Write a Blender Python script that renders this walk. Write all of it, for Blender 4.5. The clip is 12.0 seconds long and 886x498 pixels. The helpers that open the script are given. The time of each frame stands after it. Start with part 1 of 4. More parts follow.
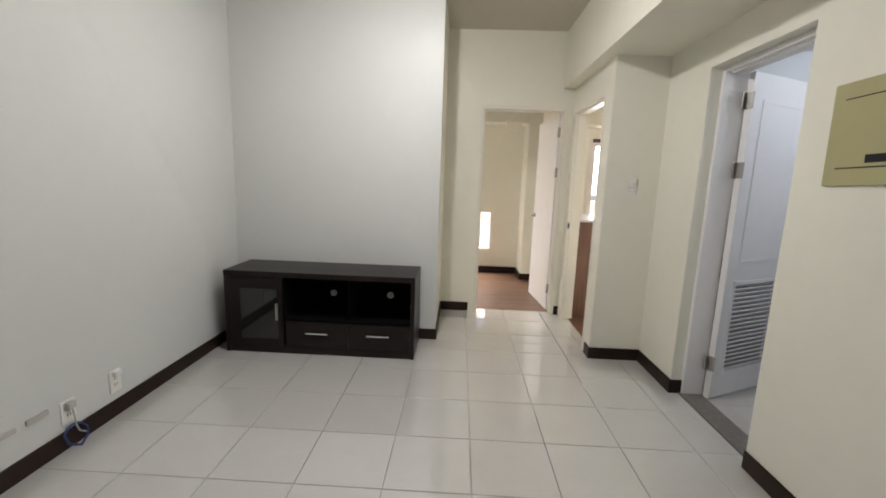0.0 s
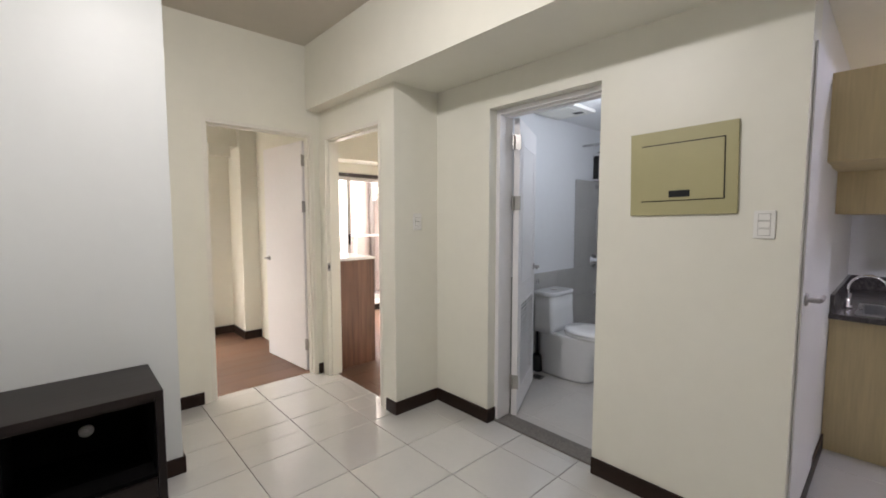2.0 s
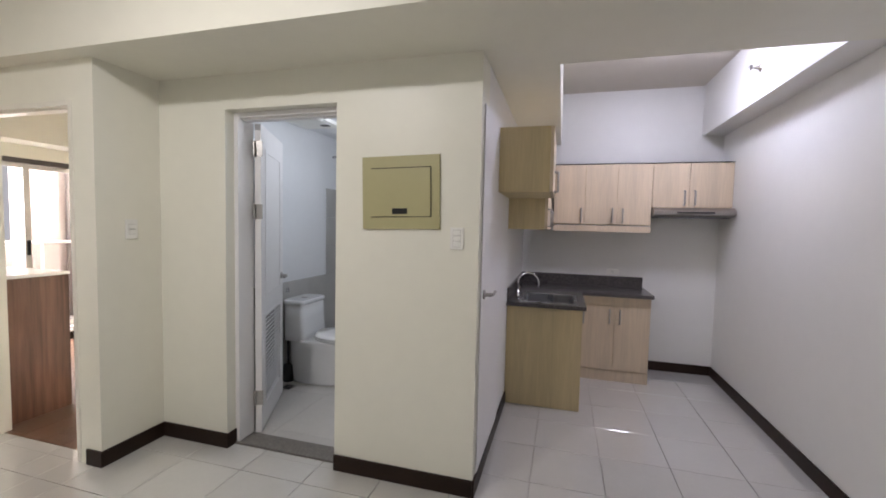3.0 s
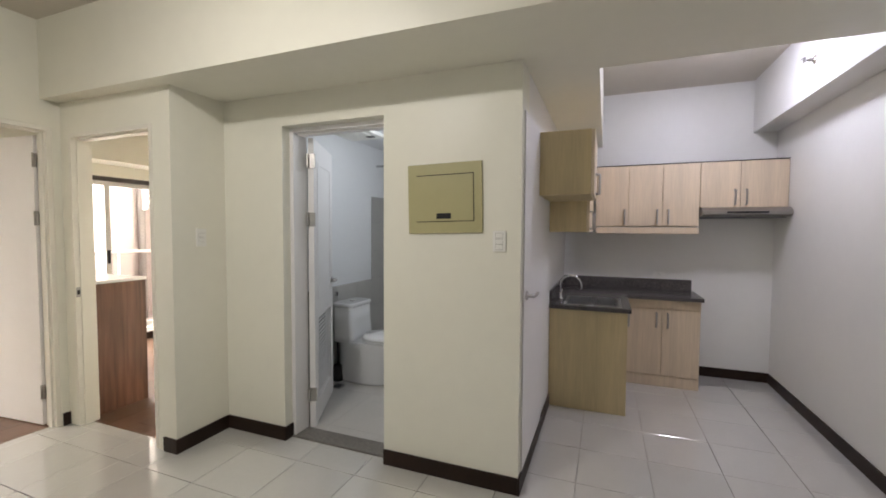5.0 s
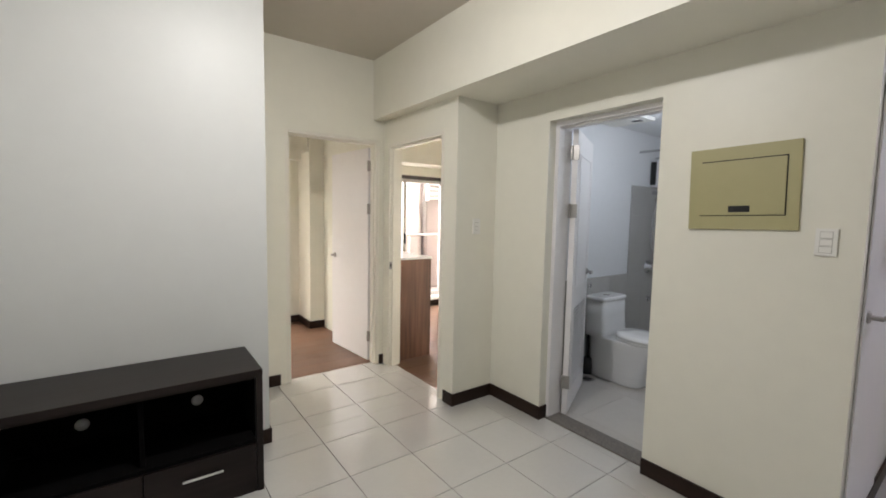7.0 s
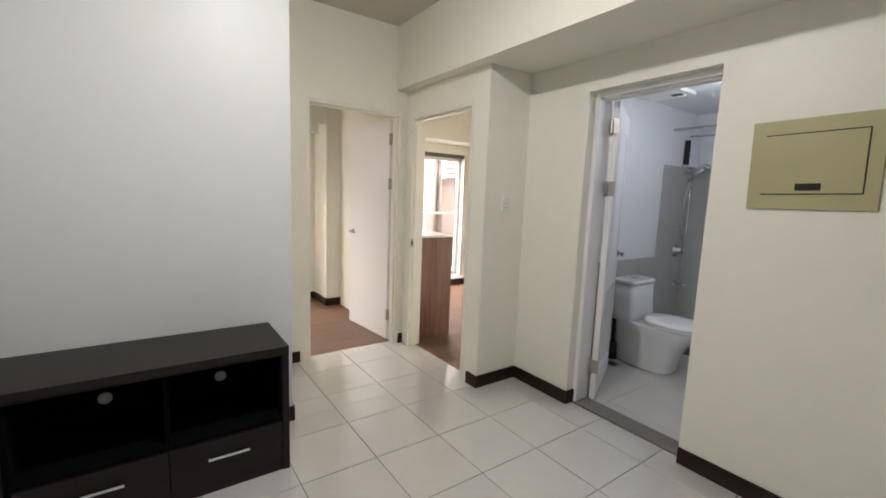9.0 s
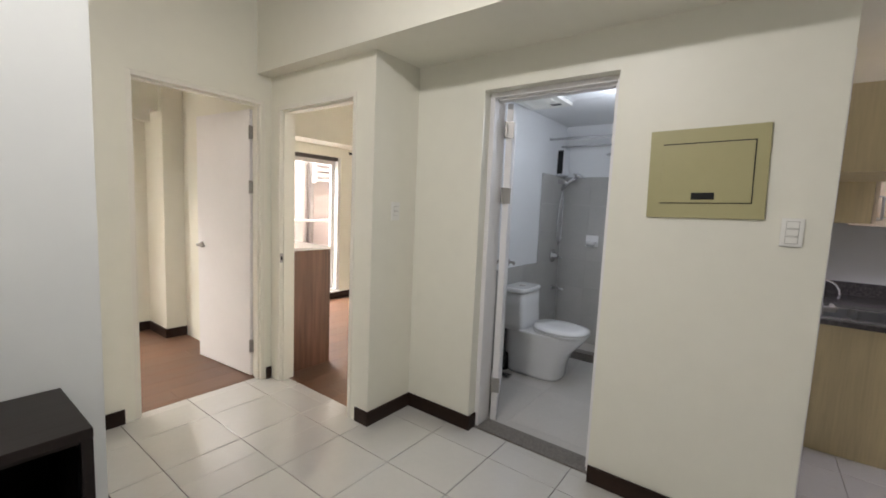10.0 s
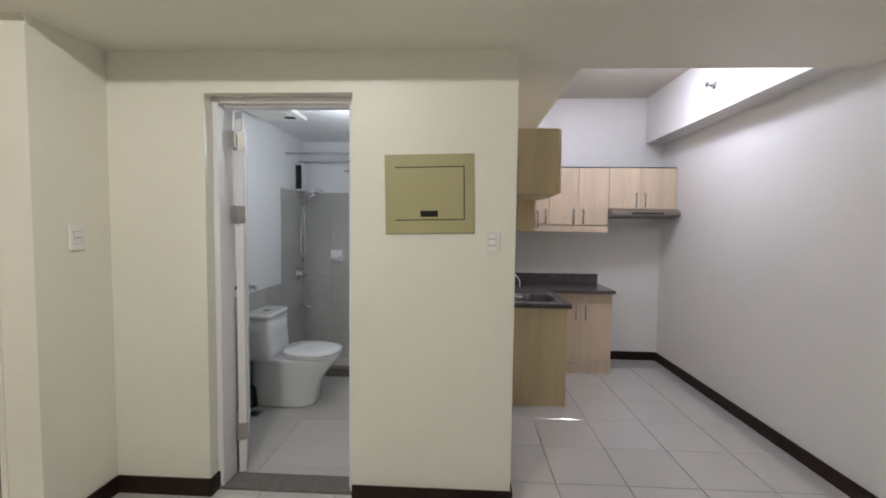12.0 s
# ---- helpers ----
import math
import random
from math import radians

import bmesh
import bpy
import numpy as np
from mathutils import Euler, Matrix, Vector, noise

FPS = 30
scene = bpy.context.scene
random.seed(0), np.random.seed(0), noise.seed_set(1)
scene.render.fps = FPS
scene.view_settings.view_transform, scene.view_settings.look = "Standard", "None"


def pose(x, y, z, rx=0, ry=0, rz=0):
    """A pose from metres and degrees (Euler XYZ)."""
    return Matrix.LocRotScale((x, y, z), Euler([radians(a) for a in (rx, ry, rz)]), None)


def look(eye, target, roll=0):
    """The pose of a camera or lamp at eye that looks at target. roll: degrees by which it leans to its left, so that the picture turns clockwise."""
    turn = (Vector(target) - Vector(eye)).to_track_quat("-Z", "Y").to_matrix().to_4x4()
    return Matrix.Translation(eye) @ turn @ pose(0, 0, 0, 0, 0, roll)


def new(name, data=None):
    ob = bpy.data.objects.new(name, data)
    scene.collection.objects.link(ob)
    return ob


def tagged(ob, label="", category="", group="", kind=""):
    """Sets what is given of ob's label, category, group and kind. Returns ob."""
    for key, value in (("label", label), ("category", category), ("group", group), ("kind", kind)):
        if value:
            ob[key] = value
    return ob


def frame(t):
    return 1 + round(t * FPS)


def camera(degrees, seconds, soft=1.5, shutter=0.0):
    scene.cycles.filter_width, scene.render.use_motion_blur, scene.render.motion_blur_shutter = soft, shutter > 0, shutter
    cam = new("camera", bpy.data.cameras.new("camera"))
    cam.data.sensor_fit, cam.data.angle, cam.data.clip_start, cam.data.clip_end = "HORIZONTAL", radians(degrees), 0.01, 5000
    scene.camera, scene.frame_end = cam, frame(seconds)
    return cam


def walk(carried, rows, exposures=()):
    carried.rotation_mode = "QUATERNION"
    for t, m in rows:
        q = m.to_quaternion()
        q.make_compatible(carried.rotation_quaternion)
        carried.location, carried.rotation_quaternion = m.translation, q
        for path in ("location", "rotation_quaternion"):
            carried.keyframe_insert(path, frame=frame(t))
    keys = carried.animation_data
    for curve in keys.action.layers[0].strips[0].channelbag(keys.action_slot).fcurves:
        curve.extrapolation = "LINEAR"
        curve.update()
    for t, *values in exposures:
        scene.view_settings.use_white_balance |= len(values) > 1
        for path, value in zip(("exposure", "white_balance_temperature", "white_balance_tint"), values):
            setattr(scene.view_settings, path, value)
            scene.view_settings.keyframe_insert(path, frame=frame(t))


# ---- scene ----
cam = camera(93.6, 12.0, 1.8)
PATH = [
    (0, (-0.076, -0.157, 1.365), (-0.146, 1.816, 1.041), 2.0),
    (0.5, (-0.23, 0.079, 1.349), (0.069, 2.043, 1.118), 1.9),
    (1, (-0.395, 0.322, 1.386), (0.112, 2.247, 1.195), 0.9),
    (1.5, (-0.528, 0.592, 1.396), (0.377, 2.367, 1.221), -0.0),
    (2, (-0.671, 0.727, 1.386), (0.676, 2.197, 1.239), -0.0),
    (2.5, (-0.746, 0.724, 1.398), (0.979, 1.727, 1.257), 1.0),
    (3, (-0.679, 0.568, 1.431), (1.241, 1.115, 1.314), 1.3),
    (3.2, (-0.687, 0.552, 1.463), (1.27, 0.944, 1.334), 1.3),
    (4.8, (-0.752, 0.545, 1.431), (1.149, 1.161, 1.336), 0.3),
    (5, (-0.771, 0.561, 1.418), (1.09, 1.288, 1.328), 0.3),
    (5.5, (-0.806, 0.595, 1.43), (0.907, 1.622, 1.318), 0.6),
    (6, (-0.855, 0.637, 1.43), (0.672, 1.923, 1.307), 0.7),
    (6.5, (-0.864, 0.66, 1.436), (0.49, 2.126, 1.3), 0.8),
    (7, (-0.87, 0.645, 1.442), (0.311, 2.251, 1.28), 1.1),
    (7.2, (-0.878, 0.646, 1.459), (0.237, 2.295, 1.259), 0.9),
    (8.8, (-0.962, 0.776, 1.419), (0.137, 2.425, 1.148), 2.3),
    (9, (-0.914, 0.826, 1.402), (0.236, 2.443, 1.147), 2.2),
    (9.5, (-0.775, 1.012, 1.429), (0.547, 2.498, 1.216), 1.8),
    (10, (-0.734, 1.192, 1.403), (0.855, 2.389, 1.201), 2.5),
    (10.5, (-0.737, 1.39, 1.416), (1.027, 2.321, 1.27), 2.2),
    (11, (-0.718, 1.398, 1.439), (1.181, 2.015, 1.31), 1.8),
    (11.5, (-0.694, 1.329, 1.436), (1.276, 1.656, 1.322), 1.2),
    (12, (-0.666, 1.23, 1.435), (1.329, 1.326, 1.327), 0.7),
]
EXPOSURES = [(0.0, -0.06, 6400, 11), (2.5, -0.06, 6350, 14), (5.0, -0.12, 6650, 10), (7.0, -0.12, 6400, 11), (9.5, -0.12, 6350, 12), (12.0, -0.08, 6550, 10)]
walk(cam, [(t, look(eye, target, roll)) for t, eye, target, roll in PATH], EXPOSURES)

# ---- world and lights ----
world = bpy.data.worlds.new("world")
scene.world = world
world.use_nodes = True
wn = world.node_tree.nodes
sky = wn.new("ShaderNodeTexSky")
sky.sky_type, sky.sun_disc = "NISHITA", False
sky.sun_elevation, sky.sun_rotation = radians(64), radians(196)
world.node_tree.links.new(sky.outputs[0], wn["Background"].inputs[0])
wn["Background"].inputs[1].default_value = 0.15

sun = new("sun", bpy.data.lights.new("sun", "SUN"))
sun.data.energy, sun.data.angle, sun.data.color = 2.5, radians(3), (1.0, 0.95, 0.88)
sun.matrix_world = look((0, 0, 30), (4, 14, 0))


def area_lamp(name, place, target, w, h, power, colour):
    lamp = new(name, bpy.data.lights.new(name, "AREA"))
    lamp.data.shape, lamp.data.size, lamp.data.size_y = "RECTANGLE", w, h
    lamp.data.energy, lamp.data.color = power, colour
    lamp.matrix_world = look(place, target)
    return lamp


def disc_lamp(name, place, power, colour, size):
    """The downward share of a lamp, added below its unseen disc."""
    lamp = area_lamp(name, place, (place[0], place[1] + 0.0001, 0), size, size, power, colour)
    lamp.data.shape = "DISK"
    return lamp


def point_lamp(name, place, power, colour, radius):
    lamp = new(name, bpy.data.lights.new(name, "POINT"))
    lamp.data.energy, lamp.data.color, lamp.data.shadow_soft_size = power, colour, radius
    lamp.location = place
    return lamp


LAMP = (-0.40, 2.08)
KLAMP = (2.63, -0.20)
BLAMP = (2.42, 2.01)
point_lamp("living_lamp_light", (*LAMP, 2.69), 34, (1.0, 0.975, 0.95), 0.045)
disc_lamp("living_lamp_downlight", (*LAMP, 2.68), 16, (1.0, 0.975, 0.95), 0.12)
point_lamp("kitchen_lamp_light", (*KLAMP, 2.70), 16, (0.77, 0.78, 1.0), 0.08)
disc_lamp("kitchen_lamp_downlight", (*KLAMP, 2.785), 12, (0.80, 0.81, 1.0), 0.28)
point_lamp("bath_lamp_light", (*BLAMP, 2.06), 11, (0.82, 0.89, 1.0), 0.04)
area_lamp("bed_window_sky_light", (2.3, 6.75, 2.75), (2.4, 4.6, 0.3), 1.5, 0.9, 240, (1.0, 0.95, 0.90))
area_lamp("open_sky_light", (1.95, 7.62, 1.85), (1.95, 0, 1.75), 2.0, 1.3, 350, (1.0, 0.96, 0.93))
# Fill that brightens the first bedroom through its added, unseen opening.
area_lamp("added_window_fill_light", (-0.55, 6.85, 2.75), (-0.3, 5.0, 0.5), 1.5, 0.9, 340, (1.0, 0.94, 0.86))

# ---- materials ----


def mat(name, colour, rough=0.5, vary=0.05, scale=3.0, bump=0.0, bump_scale=60.0, metal=0.0, coat=0.0, stretch=(1, 1, 1), by_object=0.0, spec=0.5):
    m = bpy.data.materials.new(name)
    m.use_nodes = True
    n, l = m.node_tree.nodes, m.node_tree.links
    b = n["Principled BSDF"]
    b.inputs["Roughness"].default_value, b.inputs["Metallic"].default_value = rough, metal
    b.inputs["Coat Weight"].default_value, b.inputs["Specular IOR Level"].default_value = coat, spec
    tc, mp = n.new("ShaderNodeTexCoord"), n.new("ShaderNodeMapping")
    mp.inputs["Scale"].default_value = stretch
    l.new(tc.outputs["Object"], mp.inputs[0])
    vec = mp.outputs[0]
    if by_object:
        info, add = n.new("ShaderNodeObjectInfo"), n.new("ShaderNodeVectorMath")
        mul = n.new("ShaderNodeMath")
        mul.operation = "MULTIPLY"
        mul.inputs[1].default_value = 37.0
        l.new(info.outputs["Random"], mul.inputs[0])
        l.new(mp.outputs[0], add.inputs[0])
        l.new(mul.outputs[0], add.inputs[1])
        vec = add.outputs[0]
    big, small = n.new("ShaderNodeTexNoise"), n.new("ShaderNodeTexNoise")
    big.inputs["Scale"].default_value, small.inputs["Scale"].default_value = scale, scale * 9
    big.inputs["Detail"].default_value = small.inputs["Detail"].default_value = 5
    mix, ramp = n.new("ShaderNodeMix"), n.new("ShaderNodeValToRGB")
    mix.inputs[0].default_value = 0.4
    l.new(vec, big.inputs["Vector"]), l.new(vec, small.inputs["Vector"])
    l.new(big.outputs[0], mix.inputs[2]), l.new(small.outputs[0], mix.inputs[3])
    value = mix.outputs[0]
    if by_object:
        s2, a2 = n.new("ShaderNodeMath"), n.new("ShaderNodeMath")
        s2.operation = "MULTIPLY_ADD"
        s2.inputs[1].default_value, s2.inputs[2].default_value = by_object, -by_object / 2
        l.new(info.outputs["Random"], s2.inputs[0])
        l.new(s2.outputs[0], a2.inputs[0]), l.new(value, a2.inputs[1])
        value = a2.outputs[0]
    l.new(value, ramp.inputs[0])
    ramp.color_ramp.elements[0].position, ramp.color_ramp.elements[1].position = 0.3, 0.7
    ramp.color_ramp.elements[0].color = (*[c * (1 - vary) for c in colour], 1)
    ramp.color_ramp.elements[1].color = (*[min(1, c * (1 + vary)) for c in colour], 1)
    l.new(ramp.outputs[0], b.inputs["Base Color"])
    rr = n.new("ShaderNodeMapRange")
    rr.inputs[3].default_value, rr.inputs[4].default_value = max(0.02, rough * 0.82), min(1, rough * 1.18)
    l.new(big.outputs[0], rr.inputs[0]), l.new(rr.outputs[0], b.inputs["Roughness"])
    if bump:
        bn, bp = n.new("ShaderNodeTexNoise"), n.new("ShaderNodeBump")
        bn.inputs["Scale"].default_value, bn.inputs["Detail"].default_value = bump_scale, 4
        bp.inputs["Strength"].default_value, bp.inputs["Distance"].default_value = bump, 0.004
        l.new(vec, bn.inputs["Vector"]), l.new(bn.outputs[0], bp.inputs["Height"]), l.new(bp.outputs[0], b.inputs["Normal"])
    return m


def wood(name, dark, light, rough, axis, fine=18.0, by_object=0.0):
    stretch = [fine, fine, fine]
    stretch[axis] = fine * 0.06
    mean = [(a + b) / 2 for a, b in zip(dark, light)]
    vary = max(abs(b - a) / (a + b) for a, b in zip(dark, light))
    return mat(name, mean, rough, vary, 0.6, 0.08, 5.0, stretch=stretch, by_object=by_object)


CREAM = mat("cream_wall_paint", (0.82, 0.80, 0.695), 0.42, 0.025, 1.3, 0.10, 45)
# Greyed and dimmed in the colour to offset the nearby lamp's brightness.
OFFWHITE_DIMMED = mat("dimmed_off_white_wall_paint", (0.685, 0.695, 0.67), 0.40, 0.02, 1.3, 0.10, 45, spec=0.24)
COOL = mat("white_wall_paint", (0.80, 0.79, 0.76), 0.42, 0.02, 1.3, 0.10, 45)
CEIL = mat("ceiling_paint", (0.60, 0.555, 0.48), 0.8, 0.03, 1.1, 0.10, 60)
TRIM = mat("dark_brown_baseboard_tile", (0.024, 0.013, 0.009), 0.42, 0.25, 6, 0.05, 40)
TILE = mat("glossy_white_floor_tile", (0.58, 0.568, 0.537), 0.06, 0.03, 4, 0.006, 9, coat=1.0, by_object=0.25, spec=0.9)
TILE.node_tree.nodes["Principled BSDF"].inputs["Coat IOR"].default_value = 1.7
TILE.node_tree.nodes["Principled BSDF"].inputs["Coat Roughness"].default_value = 0.11
GROUT = mat("grey_grout", (0.40, 0.38, 0.34), 0.9, 0.12, 20, 0.3, 90)
LAMINATE = wood("brown_laminate", (0.112, 0.056, 0.033), (0.152, 0.080, 0.047), 0.42, 0, 14, 0.3)
DOORPAINT = mat("white_door_paint", (0.82, 0.80, 0.79), 0.48, 0.02, 2, 0.04, 30)
FRAMEPAINT = mat("cream_frame_paint", (0.80, 0.77, 0.68), 0.38, 0.02, 2, 0.04, 30)
STEEL = mat("brushed_steel", (0.42, 0.40, 0.38), 0.34, 0.1, 8, 0.05, 120, 1.0)
CHROME = mat("chrome", (0.72, 0.72, 0.73), 0.10, 0.03, 5, 0, 10, 1.0)
SINKSTEEL = mat("satin_stainless_steel", (0.62, 0.62, 0.63), 0.28, 0.06, 8, 0.02, 120, 1.0)
ESPRESSO = wood("espresso_laminate", (0.010, 0.007, 0.006), (0.020, 0.014, 0.012), 0.33, 0, 10)
# Near-black with almost no gloss, so the niche shadow is in the colour.
NICHE_SHADOW = mat("shadow_black_niche_board", (0.003, 0.0027, 0.0027), 0.85, 0.2, 6)
BLACKGLASS = mat("dark_glass", (0.012, 0.012, 0.012), 0.04, 0.1, 2, spec=0.7)
MAPLE = wood("pale_maple_laminate", (0.60, 0.475, 0.335), (0.75, 0.62, 0.46), 0.42, 2, 16)
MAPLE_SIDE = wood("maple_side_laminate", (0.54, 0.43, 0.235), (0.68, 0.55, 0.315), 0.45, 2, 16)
GRANITE = mat("dark_granite", (0.085, 0.075, 0.072), 0.22, 0.75, 60, 0.02, 90)
THRESH = mat("grey_granite_threshold", (0.16, 0.145, 0.13), 0.4, 0.4, 70, 0.03, 90)
OLIVE = mat("olive_beige_enamel", (0.42, 0.385, 0.20), 0.38, 0.03, 3, 0.03, 40)
DARK = mat("dark_plastic", (0.02, 0.02, 0.02), 0.4, 0.1, 5)
for dark_mat in (ESPRESSO, NICHE_SHADOW, TRIM, DARK):
    dark_mat.node_tree.nodes["Principled BSDF"].inputs["Specular IOR Level"].default_value = 0.05 if dark_mat is NICHE_SHADOW else 0.2
PLASTIC = mat("ivory_plastic", (0.84, 0.83, 0.78), 0.35, 0.02, 5)
CERAMIC = mat("white_glazed_ceramic", (0.80, 0.80, 0.80), 0.08, 0.015, 3, coat=0.3)
BATHFLOOR = mat("pale_grey_bath_tile", (0.50, 0.48, 0.45), 0.35, 0.06, 5, 0.05, 60, by_object=0.3)
BATHWALL = mat("grey_bath_wall_tile", (0.46, 0.45, 0.43), 0.22, 0.05, 5, 0.03, 40, by_object=0.25)
BATHPAINT = mat("white_bath_paint", (0.80, 0.81, 0.82), 0.5, 0.02, 2, 0.06, 40)
STRIPED = wood("striped_walnut_laminate", (0.060, 0.024, 0.014), (0.27, 0.135, 0.085), 0.3, 2, 7)
WHITETOP = mat("white_table_top", (0.82, 0.80, 0.78), 0.22, 0.02, 3)
CARD = mat("brown_board_cover", (0.21, 0.12, 0.045), 0.8, 0.12, 5, 0.1, 40)
CONCRETE = mat("pale_balcony_render", (0.50, 0.43, 0.41), 0.85, 0.1, 3, 0.3, 40)
FARWALL = mat("far_building_render", (0.78, 0.74, 0.72), 0.9, 0.06, 0.6, 0.1, 10)
ALU = mat("white_powder_coated_aluminium", (0.75, 0.73, 0.71), 0.4, 0.03, 5)
DARKALU = mat("dark_track_aluminium", (0.07, 0.06, 0.055), 0.4, 0.1, 5)
BLUE = mat("blue_cable_sheath", (0.03, 0.05, 0.16), 0.5, 0.1, 5)
BLACKRUB = mat("black_rubber", (0.015, 0.015, 0.016), 0.6, 0.15, 5)

GLASS = bpy.data.materials.new("clear_glass")
GLASS.use_nodes = True
g = GLASS.node_tree.nodes["Principled BSDF"]
g.inputs["Transmission Weight"].default_value, g.inputs["Roughness"].default_value, g.inputs["IOR"].default_value = 1.0, 0.0, 1.1


def glow(name, colour, strength):
    m = bpy.data.materials.new(name)
    m.use_nodes = True
    b = m.node_tree.nodes["Principled BSDF"]
    b.inputs["Emission Color"].default_value = (*colour, 1)
    b.inputs["Emission Strength"].default_value = strength
    b.inputs["Base Color"].default_value = (*colour, 1)
    return m


BULB = glow("lit_bulb_glass", (1.0, 0.97, 0.9), 25)

# ---- mesh helpers ----


def box(bm, x0, x1, y0, y1, z0, z1, bevel=0.0, m=None):
    made = bmesh.ops.create_cube(bm, size=1)["verts"]
    bmesh.ops.scale(bm, vec=(abs(x1 - x0), abs(y1 - y0), abs(z1 - z0)), verts=made)
    bmesh.ops.translate(bm, vec=((x0 + x1) / 2, (y0 + y1) / 2, (z0 + z1) / 2), verts=made)
    if bevel:
        edges = list({e for v in made for e in v.link_edges})
        got = bmesh.ops.bevel(bm, geom=edges, offset=bevel, segments=2, affect="EDGES", profile=0.6)
        made = [v for v in got["verts"]]
    if m is not None:
        bmesh.ops.transform(bm, matrix=m, verts=made)
    return bm


def tube(bm, pts, r, sides=10):
    """A round bar along a polyline."""
    pts = [Vector(p) for p in pts]
    rings = []
    for k, p in enumerate(pts):
        d = (pts[min(k + 1, len(pts) - 1)] - pts[max(k - 1, 0)]).normalized()
        a = d.orthogonal().normalized() if k == 0 else (last - d * last.dot(d)).normalized()
        last = a
        c = d.cross(a)
        rings.append([bm.verts.new(p + r * (math.cos(2 * math.pi * i / sides) * a + math.sin(2 * math.pi * i / sides) * c)) for i in range(sides)])
    for p, q in zip(rings, rings[1:]):
        for i in range(sides):
            f = bm.faces.new((p[i], p[(i + 1) % sides], q[(i + 1) % sides], q[i]))
            f.smooth = True
    bm.faces.new(rings[0][::-1]), bm.faces.new(rings[-1])
    return bm


def lathe(bm, prof, place=(0, 0, 0), sides=24, sx=1.0, sy=1.0):
    """A turned shape from (radius, height) pairs."""
    rings = []
    for r, z in prof:
        rings.append([bm.verts.new((place[0] + sx * r * math.cos(2 * math.pi * i / sides), place[1] + sy * r * math.sin(2 * math.pi * i / sides), place[2] + z)) for i in range(sides)])
    for p, q in zip(rings, rings[1:]):
        for i in range(sides):
            f = bm.faces.new((p[i], p[(i + 1) % sides], q[(i + 1) % sides], q[i]))
            f.smooth = True
    bm.faces.new(rings[0][::-1]), bm.faces.new(rings[-1])
    return bm


def mesh_of(name, bm, material):
    me = bpy.data.meshes.new(name)
    bmesh.ops.recalc_face_normals(bm, faces=bm.faces[:])
    bm.to_mesh(me)
    bm.free()
    me.materials.append(material)
    return me


def part(name, bm, material, parent=None, label=""):
    ob = new(name, mesh_of(name, bm, material))
    if parent is not None:
        ob.parent = parent
    return tagged(ob, label)


def boxes(*rows, bevel=0.0):
    bm = bmesh.new()
    for r in rows:
        box(bm, *r, bevel=bevel)
    return bm


def thing(name, label, category, place=(0, 0, 0), turn=0.0, group=""):
    ob = new(name)
    ob.matrix_world = pose(*place, 0, 0, turn)
    return tagged(ob, label, category, group)


def setting(name, bm, material, label, category):
    return tagged(part(name, bm, material), label, category, kind="structure")


# ---- structure ----
H, BEAM = 2.82, 2.295
W = -1.96          # living room's long side wall
TVY, TVX = 3.295, -0.243
NY = 4.16          # wall of the first bedroom door
EX = 1.01          # wall of the second bedroom door
CY = 3.05          # pier face
PX = 1.40          # wall with the breaker panel
KY, KX, SY = 0.973, 3.93, -0.89
BY, BX, BH = 2.95, 3.75, 2.32
D1 = (0.11, 0.96, 2.117)
D2 = (3.21, 4.07, 2.077)
DB = (1.787, 2.542, 2.09)

setting("wall_west", boxes((W - 0.14, W, SY - 0.14, TVY, 0, H)), OFFWHITE_DIMMED, "plain off-white wall, colour dimmed for the lamp light, with dark baseboard", "wall")
setting("wall_television", boxes((W - 0.14, TVX, TVY, TVY + 0.12, 0, H)), OFFWHITE_DIMMED, "plain off-white wall, colour dimmed for the lamp light, behind the television stand", "wall")
setting("wall_hall_west", boxes((TVX - 0.12, TVX, TVY + 0.12, NY, 0, H)), CREAM, "short cream painted hall wall", "wall")
setting("wall_north", boxes((TVX - 0.12, D1[0], NY, NY + 0.12, 0, H), (D1[1], 1.13, NY, NY + 0.12, 0, H), (D1[0], D1[1], NY, NY + 0.12, D1[2], H)), CREAM, "cream painted wall with a bedroom doorway", "wall")
setting("wall_hall_east", boxes((EX, EX + 0.12, CY + 0.12, D2[0], 0, H), (EX, EX + 0.12, D2[1], NY, 0, H), (EX, EX + 0.12, D2[0], D2[1], D2[2], H)), CREAM, "cream painted wall with a narrow bedroom doorway", "wall")
setting("wall_pier", boxes((EX, KX, CY, CY + 0.12, 0, H)), CREAM, "cream painted pier beside the bathroom wall", "wall")
setting("wall_panel", boxes((PX, PX + 0.2, KY, DB[0], 0, H), (PX, PX + 0.2, DB[1], CY, 0, H), (PX, PX + 0.2, DB[0], DB[1], DB[2], H)), CREAM, "cream painted wall with the bathroom doorway", "wall")
setting("wall_kitchen_north", boxes((PX + 0.2, KX, KY, KY + 0.12, 0, H)), COOL, "white painted kitchen wall", "wall")
setting("wall_kitchen_east", boxes((KX, KX + 0.12, SY - 0.14, CY + 0.12, 0, H)), COOL, "white painted kitchen end wall", "wall")
setting("wall_south", boxes((W - 0.14, KX, SY - 0.14, SY, 0, H)), COOL, "long plain white painted wall", "wall")
setting("wall_bath_north", boxes((PX + 0.2, BX, BY, CY, 0, BH)), BATHPAINT, "white painted bathroom wall", "wall")
setting("wall_bath_east", boxes((BX, KX, KY + 0.12, CY, 0, BH)), BATHPAINT, "white painted bathroom end wall", "wall")
setting("wall_bath_south", boxes((PX + 0.2, BX, KY + 0.12, KY + 0.18, 0, BH)), BATHPAINT, "white painted bathroom wall", "wall")
